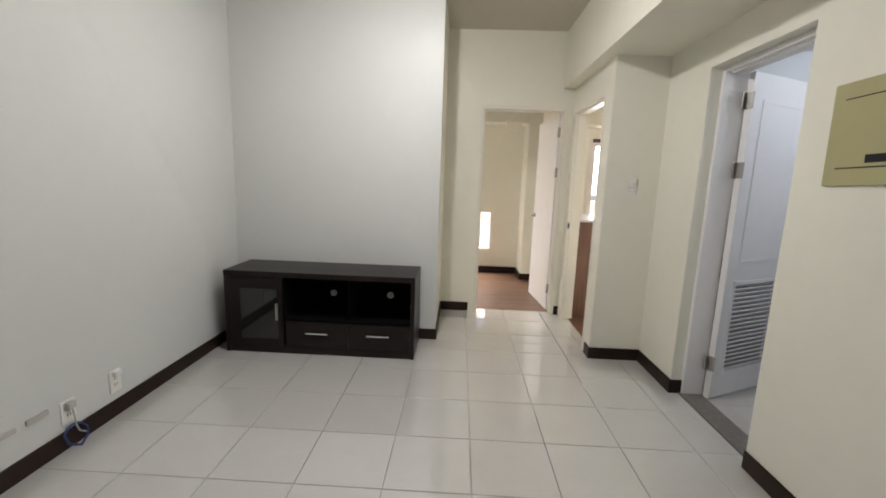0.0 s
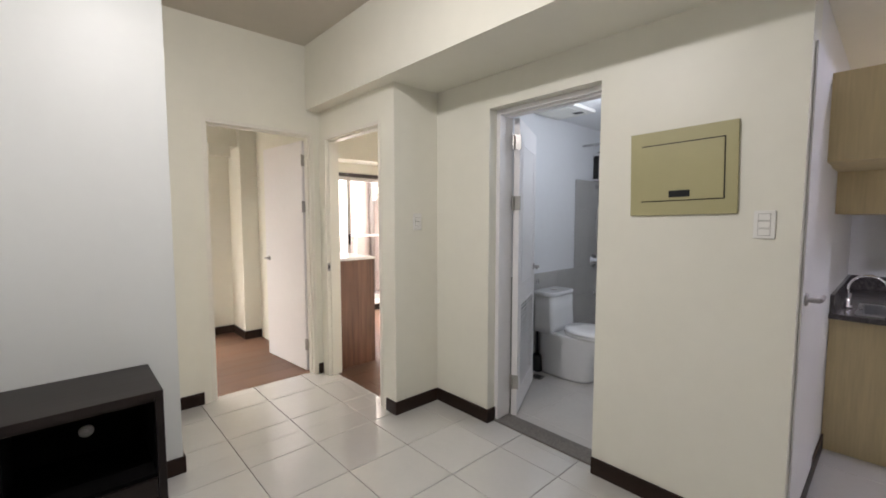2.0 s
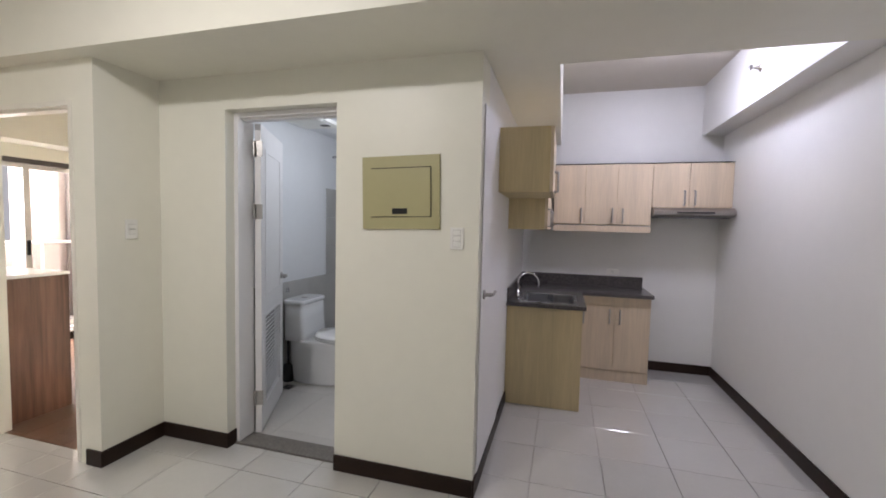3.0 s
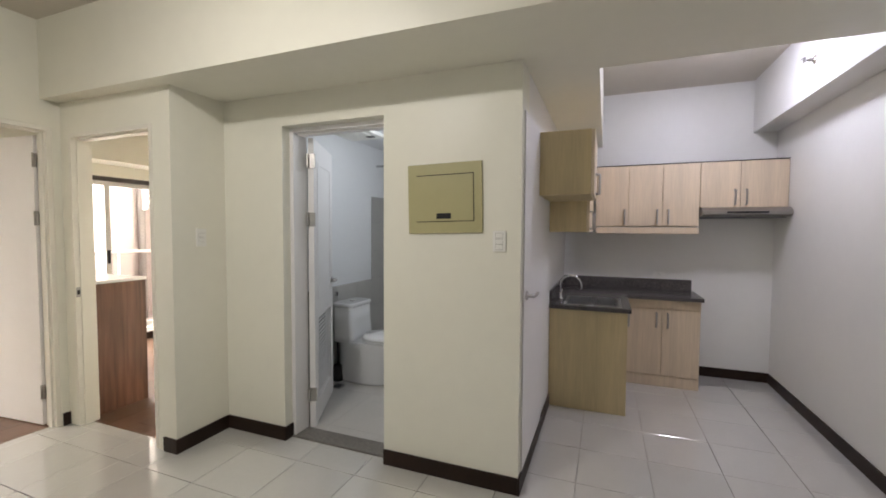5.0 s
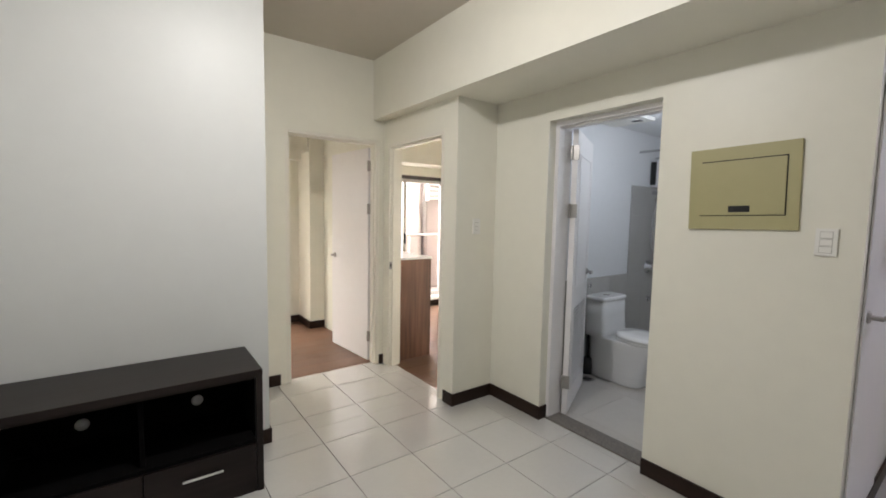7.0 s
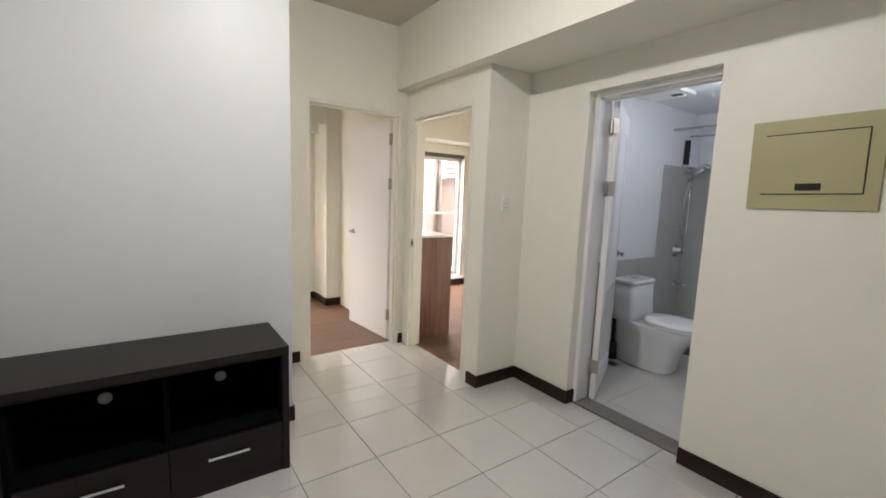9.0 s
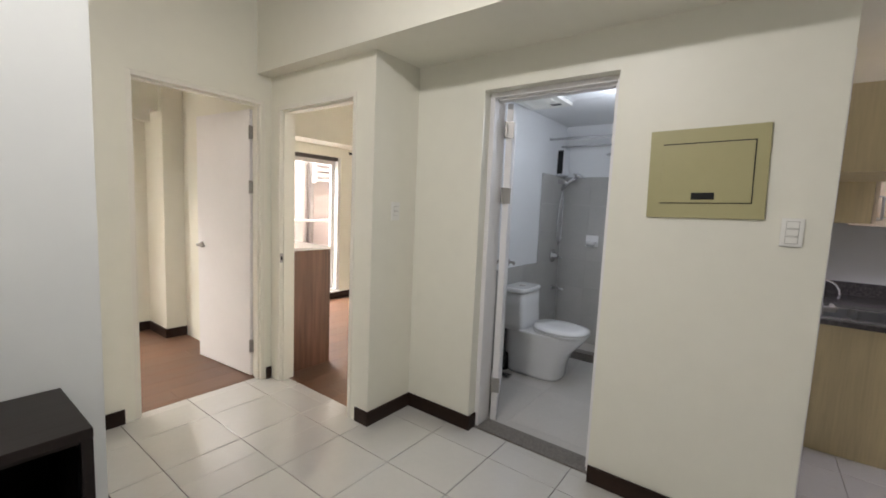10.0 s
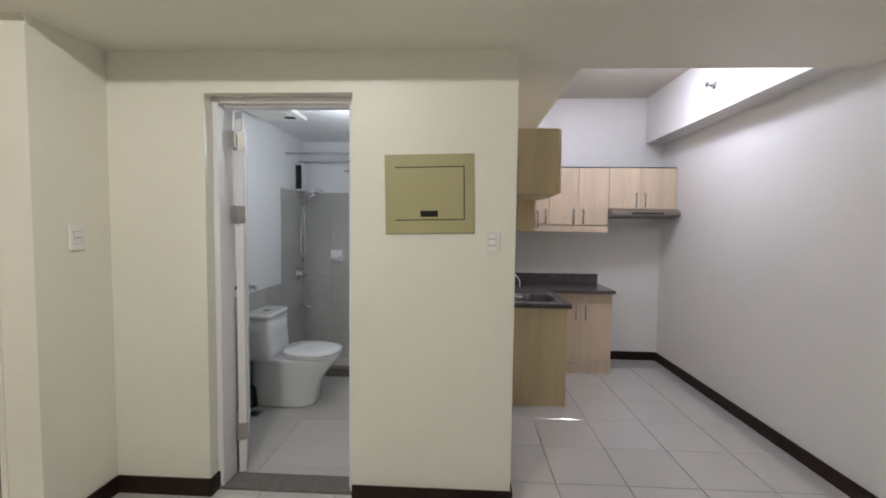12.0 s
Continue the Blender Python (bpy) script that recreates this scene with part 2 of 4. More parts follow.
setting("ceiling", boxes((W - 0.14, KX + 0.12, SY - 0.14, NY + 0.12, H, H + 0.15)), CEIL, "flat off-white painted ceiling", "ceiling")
setting("ceiling_bath", boxes((PX + 0.2, KX, KY + 0.12, CY, BH, BH + 0.06)), BATHPAINT, "flat white bathroom ceiling", "ceiling")
setting("ceiling_beam", boxes((0.90, PX, SY, NY, BEAM, H), (PX, 1.665, SY, KY, BEAM, H), (1.665, KX, 0.61, KY, BEAM, H)), CREAM, "deep cream painted ceiling beam over the passage", "beam")
setting("kitchen_bulkhead", boxes((1.665, KX, SY, -0.70, 2.34, H)), COOL, "white painted kitchen bulkhead", "beam")
setting("floor_slab", boxes((W - 0.14, KX + 0.12, SY - 0.14, NY + 0.12, -0.15, -0.012)), GROUT, "concrete slab beneath the tiles", "floor")

# bedrooms
B1Y, B2Y = 6.15, 6.05
BW2 = (1.75, 3.20, 0.10, 2.03)
# BW1: unseen opening added to light the room; BW1B: the low pane.
BW1 = (-1.45, 0.17, 0.34, 2.05)
BW1B = (0.17, 0.43, 0.34, 0.92)
setting("wall_bedroom_west", boxes((-1.9, -1.78, NY + 0.12, B1Y + 0.15, 0, H)), CREAM, "cream painted bedroom wall", "wall")
setting("wall_bedroom_north", boxes((-1.78, BW1[0], B1Y, B1Y + 0.15, 0, H), (BW1B[1], 1.01, B1Y, B1Y + 0.15, 0, H), (BW1B[0], BW1B[1], B1Y, B1Y + 0.15, BW1B[3], H), (BW1[0], BW1B[1], B1Y, B1Y + 0.15, 0, BW1[2]), (BW1[0], BW1[1], B1Y, B1Y + 0.15, BW1[3], H)), CREAM, "cream painted bedroom wall with a low window and an added unseen opening", "wall")
setting("wall_bedroom_pier", boxes((0.83, 1.01, 5.72, B1Y, 0, H)), CREAM, "cream painted square pier in the bedroom", "wall")
setting("bedroom_beam", boxes((-1.78, 0.83, 5.80, B1Y, 2.185, H)), CREAM, "cream painted beam across the bedroom", "beam")
setting("wall_bedroom_party", boxes((1.01, 1.13, NY + 0.12, B1Y + 0.15, 0, H)), CREAM, "cream painted wall between the bedrooms", "wall")
setting("wall_second_bedroom_north", boxes((1.13, BW2[0], B2Y, B2Y + 0.15, 0, H), (BW2[1], 4.2, B2Y, B2Y + 0.15, 0, H), (BW2[0], BW2[1], B2Y, B2Y + 0.15, 0, BW2[2]), (BW2[0], BW2[1], B2Y, B2Y + 0.15, BW2[3], H)), CREAM, "cream painted wall with a balcony door", "wall")
setting("wall_second_bedroom_east", boxes((4.2, 4.32, CY, B2Y + 0.15, 0, H)), CREAM, "cream painted bedroom wall", "wall")
setting("wall_second_bedroom_south", boxes((KX + 0.12, 4.2, CY, CY + 0.12, 0, H)), CREAM, "cream painted bedroom wall", "wall")
setting("second_bedroom_beam", boxes((1.13, 4.2, 5.70, B2Y, 2.17, H)), CREAM, "cream painted beam above the balcony door", "beam")
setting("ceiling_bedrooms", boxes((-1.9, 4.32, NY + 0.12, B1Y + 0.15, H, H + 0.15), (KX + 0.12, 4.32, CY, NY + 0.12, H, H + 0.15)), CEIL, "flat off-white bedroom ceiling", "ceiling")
setting("floor_slab_bedrooms", boxes((-1.9, 4.32, NY + 0.12, B1Y + 0.15, -0.15, -0.012), (KX + 0.12, 4.32, CY, NY + 0.12, -0.15, -0.012)), GROUT, "concrete slab beneath the laminate", "floor")

# baseboards
BH0, BT = 0.092, 0.012


def baseboard(x0, x1, y0, y1):
    setting("baseboard", boxes((x0, x1, y0, y1, 0, BH0), bevel=0.0025), TRIM, "dark brown tile baseboard", "baseboard")


baseboard(W, W + BT, SY, TVY)
baseboard(W + BT, TVX + BT, TVY - BT, TVY)
baseboard(TVX, TVX + BT, TVY, NY)
baseboard(TVX + BT, D1[0] - 0.055, NY - BT, NY)
baseboard(D1[1] + 0.006, EX, NY - BT, NY)
baseboard(EX - BT, EX, CY, D2[0] - 0.05)
baseboard(EX - BT, PX, CY - BT, CY)
baseboard(PX - BT, PX, DB[1] - 0.0, CY - BT)
baseboard(PX - BT, PX + 0.07, DB[1] - BT, DB[1])
baseboard(PX - BT, PX, KY, DB[0] - 0.0)
baseboard(PX - BT, 2.65, KY - BT, KY)
baseboard(KX - BT, KX, SY + BT, -0.235)
baseboard(W + BT, KX, SY, SY + BT)
baseboard(D1[0] - 1.5, 0.83, B1Y - BT, B1Y)
baseboard(0.83 - BT, 0.83, 5.72, B1Y - BT)
baseboard(0.83 - BT, 1.01, 5.72 - BT, 5.72)
baseboard(1.13, 4.2, B2Y - BT, B2Y)
baseboard(1.13, 1.13 + BT, D2[1] + 0.055, NY + 0.02)

# ---- doors and frames ----


def door_frame(name, label, along, a0, a1, face, top, depth, material, leaf_inside=False):
    """A lining with slim casings in an opening; along is the axis the wall runs on."""
    t, c = 0.03, 0.05
    ob = thing(name, label, "door frame")
    ob["kind"] = "structure"

    def place(u0, u1, w0, w1, z0, z1):
        return (u0, u1, w0, w1, z0, z1) if along == "x" else (w0, w1, u0, u1, z0, z1)
    f0, f1 = face, face + depth
    part("jamb", boxes(place(a0, a0 + t, f0, f1, 0, top), bevel=0.003), material, ob)
    part("jamb", boxes(place(a1 - t, a1, f0, f1, 0, top), bevel=0.003), material, ob)
    part("head", boxes(place(a0 + t, a1 - t, f0, f1, top - t, top), bevel=0.003), material, ob)
    part("stop", boxes(place(a0 + t, a0 + t + 0.012, f0 + 0.03, f1 - 0.045, 0, top - t)), material, ob)
    if not leaf_inside:
        part("stop", boxes(place(a1 - t - 0.012, a1 - t, f0 + 0.03, f1 - 0.045, 0, top - t)), material, ob)
    part("stop", boxes(place(a0 + t + 0.012, a1 - t - 0.012, f0 + 0.03, f1 - 0.045, top - t - 0.012, top - t)), material, ob)
    return ob


door_frame("door_frame_1", "cream painted frame of the bedroom doorway", "x", D1[0], D1[1], NY + 0.004, D1[2], 0.12, FRAMEPAINT)
f2 = door_frame("door_frame_2", "cream painted frame of the narrow bedroom doorway", "y", D2[0], D2[1], EX - 0.004, D2[2], 0.128, FRAMEPAINT)
part("strike_plate", boxes((EX + 0.0, EX + 0.025, D2[1] - 0.034, D2[1] - 0.028, 0.93, 1.0), bevel=0.001), STEEL, f2, "small steel strike plate")
part("strike_hole", boxes((EX + 0.005, EX + 0.020, D2[1] - 0.036, D2[1] - 0.031, 0.95, 0.98)), DARK, f2, "dark latch hole")
door_frame("door_frame_3", "white painted frame of the bathroom doorway", "y", DB[0], DB[1], PX + 0.07, DB[2], 0.134, DOORPAINT, True)


def lever(parent, x, y, z, side, direction, label="brushed steel lever handle"):
    """A lever on a leaf whose face is at y; side is the way out of the face, direction the way the lever points."""
    bm = bmesh.new()
    lathe(bm, [(0.001, 0), (0.026, 0), (0.026, 0.006), (0.022, 0.010), (0.011, 0.012), (0.011, 0.046), (0.001, 0.046)], sides=18)
    bmesh.ops.transform(bm, matrix=Matrix.Translation((x, y, z)) @ Matrix.Rotation(radians(-90 * side), 4, "X"), verts=bm.verts[:])
    tube(bm, [(x, y + side * 0.044, z), (x + direction * 0.03, y + side * 0.048, z), (x + direction * 0.115, y + side * 0.046, z)], 0.009)
    part("handle", bm, STEEL, parent, label)


def door_leaf(name, label, hinge, turn, width, height, louvre=False):
    """A leaf along +x from its hinge line; three steel hinges and levers on both faces."""
    ob = thing(name, label, "door", (*hinge, 0.008), turn)
    t = 0.038
    if louvre:
        lx0, lx1, lz0, lz1 = 0.105, width - 0.105, 0.165, 0.765
        part("panel", boxes((0, lx0, -t / 2, t / 2, 0, height), (lx1, width, -t / 2, t / 2, 0, height), (lx0, lx1, -t / 2, t / 2, 0, lz0), (lx0, lx1, -t / 2, t / 2, lz1, height)), DOORPAINT, ob)
        n = 20
        for k in range(n):
            z = lz0 + (k + 0.5) * (lz1 - lz0) / n
            part("slat", box(bmesh.new(), -(lx1 - lx0) / 2, (lx1 - lx0) / 2, -0.017, 0.017, -0.003, 0.003, m=Matrix.Translation(((lx0 + lx1) / 2, 0, z)) @ Matrix.Rotation(radians(-42), 4, "X")), DOORPAINT, ob)
        for s in (-1, 1):
            y0, y1 = sorted((s * t / 2, s * (t / 2 + 0.004)))
            part("moulding", boxes((lx0 - 0.02, lx1 + 0.02, y0, y1, lz1, lz1 + 0.02), (lx0 - 0.02, lx1 + 0.02, y0, y1, lz0 - 0.02, lz0), (lx0 - 0.02, lx0, y0, y1, lz0, lz1), (lx1, lx1 + 0.02, y0, y1, lz0, lz1)), DOORPAINT, ob)
            part("moulding", boxes((lx0, lx1, y0, y1, 1.88, 1.90), (lx0, lx1, y0, y1, 0.90, 0.92), (lx0, lx0 + 0.02, y0, y1, 0.92, 1.88), (lx1 - 0.02, lx1, y0, y1, 0.92, 1.88)), DOORPAINT, ob)
    else:
        part("panel", boxes((0, width, -t / 2, t / 2, 0, height), bevel=0.002), DOORPAINT, ob)
    for z in (0.24, 1.48, 1.885):
        h = boxes((-0.032, 0.0, t / 2 - 0.006, t / 2 + 0.002, z - 0.045, z + 0.045), (-0.006, -0.0005, -t / 2 - 0.010, t / 2 + 0.008, z - 0.048, z + 0.048))
        tube(h, [(-0.004, t / 2 + 0.004, z - 0.05), (-0.004, t / 2 + 0.004, z + 0.05)], 0.007)
        part("hinge", h, STEEL, ob, "brushed steel butt hinge")
    lever(ob, width - 0.065, t / 2, 0.985, 1, -1)
    lever(ob, width - 0.065, -t / 2, 0.985, -1, -1)
    part("latch_plate", boxes((width - 0.0005, width + 0.002, -0.012, 0.012, 0.94, 1.03)), STEEL, ob, "steel latch plate")
    return ob


door_leaf("door_1", "white painted flush bedroom door standing open", (0.930, 4.290), 95.0, 0.745, 2.055)
door_leaf("door_2", "white bathroom door with louvred lower panel, open inward", (1.605, 2.478), 26, 0.685, 2.045, True)

# flush door in the kitchen wall
kd = thing("door_3", "white glossy flush door in the kitchen wall, closed", "door")
part("panel", boxes((PX + 0.06, 2.16, KY - 0.010, KY - 0.002, BH0 + 0.005, 2.055), bevel=0.002), DOORPAINT, kd)
lever(kd, 1.525, KY - 0.010, 1.06, -1, 1)

setting("threshold", boxes((PX + 0.055, PX + 0.2, DB[0], DB[1], -0.012, 0.010), bevel=0.003), THRESH, "grey granite bathroom threshold", "threshold")


# ---- television stand ----
TX0, TX1, TY0, TY1, TH = -1.838, -0.380, 2.845, 3.275, 0.646
tv = thing("television_stand", "low espresso brown laminate television stand with open niches", "television stand")
part("top", boxes((TX0, TX1, TY0 - 0.006, TY1, TH - 0.032, TH), bevel=0.003), ESPRESSO, tv)
part("side_panel", boxes((TX0, TX0 + 0.032, TY0, TY1, 0, TH - 0.033), bevel=0.002), ESPRESSO, tv)
part("side_panel", boxes((TX1 - 0.032, TX1, TY0, TY1, 0, TH - 0.033), bevel=0.002), ESPRESSO, tv)
part("divider", boxes((-1.39, -1.37, TY0 + 0.012, TY1 - 0.012, 0.05, TH - 0.033)), NICHE_SHADOW, tv)
part("divider", boxes((-0.895, -0.877, TY0 + 0.03, TY1 - 0.012, 0.282, TH - 0.033)), NICHE_SHADOW, tv)
# Thin added sheets that blacken the niche top and side as shadow.
part("lining", boxes((-1.369, TX1 - 0.033, TY0 + 0.03, TY1 - 0.012, TH - 0.037, TH - 0.0335)), NICHE_SHADOW, tv)
part("lining", boxes((TX1 - 0.036, TX1 - 0.0325, TY0 + 0.03, TY1 - 0.012, 0.283, TH - 0.038)), NICHE_SHADOW, tv)
part("rail", boxes((TX0 + 0.033, TX1 - 0.033, TY0 + 0.004, TY0 + 0.024, TH - 0.047, TH - 0.034)), ESPRESSO, tv)
part("shelf", boxes((-1.369, TX1 - 0.033, TY0 + 0.006, TY1 - 0.012, 0.262, 0.281)), NICHE_SHADOW, tv)
part("bottom_board", boxes((TX0 + 0.033, TX1 - 0.033, TY0 + 0.03, TY1 - 0.012, 0.05, 0.066)), ESPRESSO, tv)
part("plinth", boxes((TX0 + 0.033, TX1 - 0.033, TY0 + 0.008, TY0 + 0.026, 0, 0.062)), ESPRESSO, tv)
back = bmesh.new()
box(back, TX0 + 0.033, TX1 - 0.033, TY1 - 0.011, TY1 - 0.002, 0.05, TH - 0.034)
part("back_panel", back, NICHE_SHADOW, tv, "back board coloured black for the niche shadow")
for x in (-1.12, -0.632):
    bm = lathe(bmesh.new(), [(0.001, 0), (0.029, 0), (0.029, 0.006), (0.021, 0.008), (0.019, 0.003), (0.001, 0.003)], sides=20)
    bmesh.ops.transform(bm, matrix=Matrix.Translation((x, TY1 - 0.011, 0.385)) @ Matrix.Rotation(radians(90), 4, "X"), verts=bm.verts[:])
    part("cable_grommet", bm, mat("grey_grommet_plastic", (0.50, 0.48, 0.45), 0.5, 0.05, 5), tv, "grey plastic cable grommet")
for x0, x1, hx in ((-1.366, -0.888, -1.127), (-0.884, TX1 - 0.035, -0.655)):
    dr = part("drawer_front", boxes((x0, x1, TY0, TY0 + 0.018, 0.066, 0.258), bevel=0.0015), ESPRESSO, tv)
    h = boxes((hx - 0.085, hx + 0.085, TY0 - 0.024, TY0 - 0.014, 0.174, 0.186), (hx - 0.07, hx - 0.062, TY0 - 0.015, TY0, 0.176, 0.184), (hx + 0.062, hx + 0.07, TY0 - 0.015, TY0, 0.176, 0.184))
    part("handle", h, CHROME, dr, "slim chrome bar handle")
gd = part("glass_door", boxes((TX0 + 0.12, -1.43, TY0 + 0.004, TY0 + 0.010, 0.115, TH - 0.135)), BLACKGLASS, tv, "dark glossy glass cabinet door")
part("door_frame", boxes((TX0 + 0.035, TX0 + 0.12, TY0, TY0 + 0.018, 0.066, TH - 0.049), (-1.43, -1.392, TY0, TY0 + 0.018, 0.066, TH - 0.049), (TX0 + 0.12, -1.43, TY0, TY0 + 0.018, 0.066, 0.115), (TX0 + 0.12, -1.43, TY0, TY0 + 0.018, TH - 0.135, TH - 0.049)), ESPRESSO, gd)
part("handle", boxes((-1.442, -1.424, TY0 - 0.014, TY0 - 0.002, 0.27, 0.40), bevel=0.002), STEEL, gd, "flat steel door handle")

# ---- breaker panel and switches ----
bp = thing("breaker_panel", "olive beige steel breaker panel cover set in the wall", "breaker panel", (PX, 1.40, 1.595))
bp.matrix_world = pose(PX, 1.40, 1.595, -1.2, 0, 0)
part("cover", boxes((-0.012, -0.001, -0.2195, 0.2195, -0.194, 0.194), bevel=0.003), OLIVE, bp)
pd = part("panel_door", boxes((-0.017, -0.0125, -0.170, 0.164, -0.126, 0.128), bevel=0.0015), OLIVE, bp)
part("door_gap", boxes((-0.0135, -0.0121, -0.172, 0.166, 0.128, 0.133), (-0.0135, -0.0121, -0.174, -0.170, -0.128, 0.133), (-0.0135, -0.0121, -0.172, 0.168, -0.130, -0.126)), DARK, bp, "dark gap round the panel door")
part("latch", boxes((-0.0195, -0.0172, -0.042, 0.044, -0.113, -0.083), bevel=0.001), DARK, pd, "black recessed latch")


def wall_plate(name, label, category, m, w, h, kind, gangs):
    ob = tagged(new(name), label, category)
    ob.matrix_world = m
    part("plate", boxes((-w / 2, w / 2, -0.009, 0, -h / 2, h / 2), bevel=0.003), PLASTIC, ob)
    for k in range(gangs):
        z = (k - (gangs - 1) / 2) * h * 0.27
        if kind == "switch":
            part("rocker", boxes((-w * 0.27, w * 0.27, -0.0125, -0.0085, z - h * 0.11, z + h * 0.11), bevel=0.0015), PLASTIC, ob)
            part("rocker_gap", boxes((-w * 0.29, w * 0.29, -0.0098, -0.0088, z - h * 0.125, z + h * 0.125)), GROUT, ob, "thin grey gap")
        else:
            for dx in (-0.008, 0.008):
                part("slot", boxes((dx - 0.0015, dx + 0.0015, -0.0096, -0.0088, z - 0.007, z + 0.007)), DARK, ob, "dark socket slot")
    return ob


wall_plate("light_switch", "ivory three-gang light switch beside the breaker panel", "light switch", pose(PX, 1.086, 1.361, 0, 0, -90), 0.071, 0.112, "switch", 3)
wall_plate("light_switch", "ivory two-gang light switch on the pier", "light switch", pose(1.205, CY, 1.362, 0, 0, 0), 0.071, 0.116, "switch", 2)
so = wall_plate("wall_socket", "white wall socket with an adaptor plugged in", "socket", pose(W, 1.94, 0.20, 0, 0, 90), 0.075, 0.125, "socket", 2)
part("adaptor", boxes((-0.022, 0.022, -0.034, -0.0096, 0.030, 0.062), bevel=0.005), mat("white_adaptor_plastic", (0.82, 0.82, 0.80), 0.35, 0.02, 5), so, "white plug adaptor")
so2 = wall_plate("wall_socket", "ivory wall socket with a grey plug and lead", "socket", pose(W, 1.655, 0.185, 0, 0, 90), 0.075, 0.12, "socket", 2)
GREYP = mat("grey_plug_plastic", (0.50, 0.48, 0.44), 0.5, 0.05, 5)
part("plug", boxes((-0.02, 0.02, -0.036, -0.0096, 0.016, 0.05), bevel=0.005), GREYP, so2, "grey plug")
part("lead", tube(bmesh.new(), [(0.0, -0.03, 0.018), (0.004, -0.034, -0.03), (0.012, -0.028, -0.08), (0.03, -0.024, -0.12), (0.06, -0.03, -0.145)], 0.004), GREYP, so2, "grey lead")
cb = part("cable", tube(bmesh.new(), [(W + 0.018, 1.70, 0.098), (W + 0.022, 1.67, 0.115), (W + 0.02, 1.63, 0.112), (W + 0.026, 1.60, 0.085), (W + 0.03, 1.62, 0.03), (W + 0.05, 1.66, 0.006), (W + 0.03, 1.72, 0.02), (W + 0.020, 1.73, 0.06), (W + 0.018, 1.70, 0.098)], 0.006), BLUE)
tagged(cb, "short coil of blue cable against the baseboard", "cable")
cs = thing("cable_trunking", "grey surface cable stubs low on the wall", "cable")
part("stub", boxes((W, W + 0.008, 1.30, 1.42, 0.225, 0.245), bevel=0.003), GREYP, cs)
part("stub", boxes((W, W + 0.012, 1.46, 1.56, 0.225, 0.25), bevel=0.003), GREYP, cs)

# ---- kitchen ----


def bar_handle(parent, place, out, length=0.13):
    """A vertical bar handle; out is the way out of the door face."""
    o, p = Vector(out), Vector(place)
    bm = bmesh.new()
    up = Vector((0, 0, length / 2))
    tube(bm, [p - up + o * 0.001, p - up * 0.98 + o * 0.026, p + up * 0.98 + o * 0.026, p + up + o * 0.001], 0.0075, 8)
    part("handle", bm, STEEL, parent, "brushed steel bar handle")


def cabinet_back(name, label, y0, y1, z0, z1, front, doors, handle_low, group, plinth=False, rail=0.0):
    """A unit against the end wall, with doors that face the room; doors: (y0, y1, handle y)."""
    ob = thing(name, label, "cabinet", group=group)
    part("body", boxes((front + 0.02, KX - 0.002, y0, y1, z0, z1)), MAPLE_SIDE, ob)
    zb, zt = z0 + (0.105 if plinth else 0.004), z1 - rail - 0.004
    for a, b, h in doors:
        d = part("door", boxes((front, front + 0.018, a + 0.002, b - 0.002, zb, zt), bevel=0.0015), MAPLE, ob)
        z = zt - 0.10 if not handle_low else zb + 0.085
        bar_handle(d, (front, h, z), (-1, 0, 0))
    if rail:
        part("top_rail", boxes((front, front + 0.018, y0, y1, z1 - rail, z1 - 0.002), bevel=0.0015), MAPLE, ob)
    if plinth:
        part("plinth", boxes((front + 0.006, front + 0.0195, y0, y1, z0, z0 + 0.1)), MAPLE, ob)
    return ob


UF = 3.62
cabinet_back("wall_cabinet", "pale maple wall cabinet with steel bar handles", -0.230, 0.655, 1.466, 2.045, UF, [(-0.230, 0.071, 0.022), (0.071, 0.362, 0.116), (0.362, 0.655, 0.398)], True, "kitchen wall cabinets")
cabinet_back("wall_cabinet", "short pale maple wall cabinet above the range hood", SY + 0.002, -0.232, 1.635, 2.045, UF, [(SY + 0.002, -0.539, -0.582), (-0.539, -0.232, -0.497)], True, "kitchen wall cabinets")
setting("trim_cabinet_top", boxes((UF - 0.004, KX - 0.002, SY + 0.002, 0.655, 2.0455, 2.050)), DARK, "thin dark line on top of the wall cabinets", "trim")
pl = part("light_pelmet", boxes((UF + 0.002, UF + 0.022, -0.230, 0.655, 1.396, 1.455), bevel=0.002), MAPLE)
tagged(pl, "pale maple pelmet under the wall cabinet", "pelmet")


def cabinet_side(name, label, x0, x1, z0, z1, front, group, doors):
    ob = thing(name, label, "cabinet", group=group)
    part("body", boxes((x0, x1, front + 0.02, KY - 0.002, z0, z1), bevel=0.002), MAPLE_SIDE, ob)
    for a, b, h in doors:
        d = part("door", boxes((a + 0.002, b - 0.002, front, front + 0.018, z0 + 0.003, z1 - 0.003), bevel=0.0015), MAPLE, ob)
        bar_handle(d, (h, front, z0 + 0.09 if z0 > 1 else z1 - 0.1), (0, -1, 0))
    return ob


cabinet_side("wall_cabinet", "short maple wall cabinet with a plain end panel", 1.955, 2.56, 1.645, 2.045, 0.632, "kitchen wall cabinets", [(1.955, 2.257, 2.22), (2.257, 2.56, 2.29)])
cabinet_side("wall_cabinet", "tall maple wall cabinet in the corner", 2.562, UF + 0.018, 1.41, 2.045, 0.677, "kitchen wall cabinets", [(2.562, 3.06, 2.61), (3.06, UF - 0.03, 3.10)])
bc = thing("base_cabinet", "maple base cabinet under the sink with a plain end panel", "cabinet", group="kitchen base cabinets")
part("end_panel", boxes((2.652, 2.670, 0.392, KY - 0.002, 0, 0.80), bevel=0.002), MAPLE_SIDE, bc)
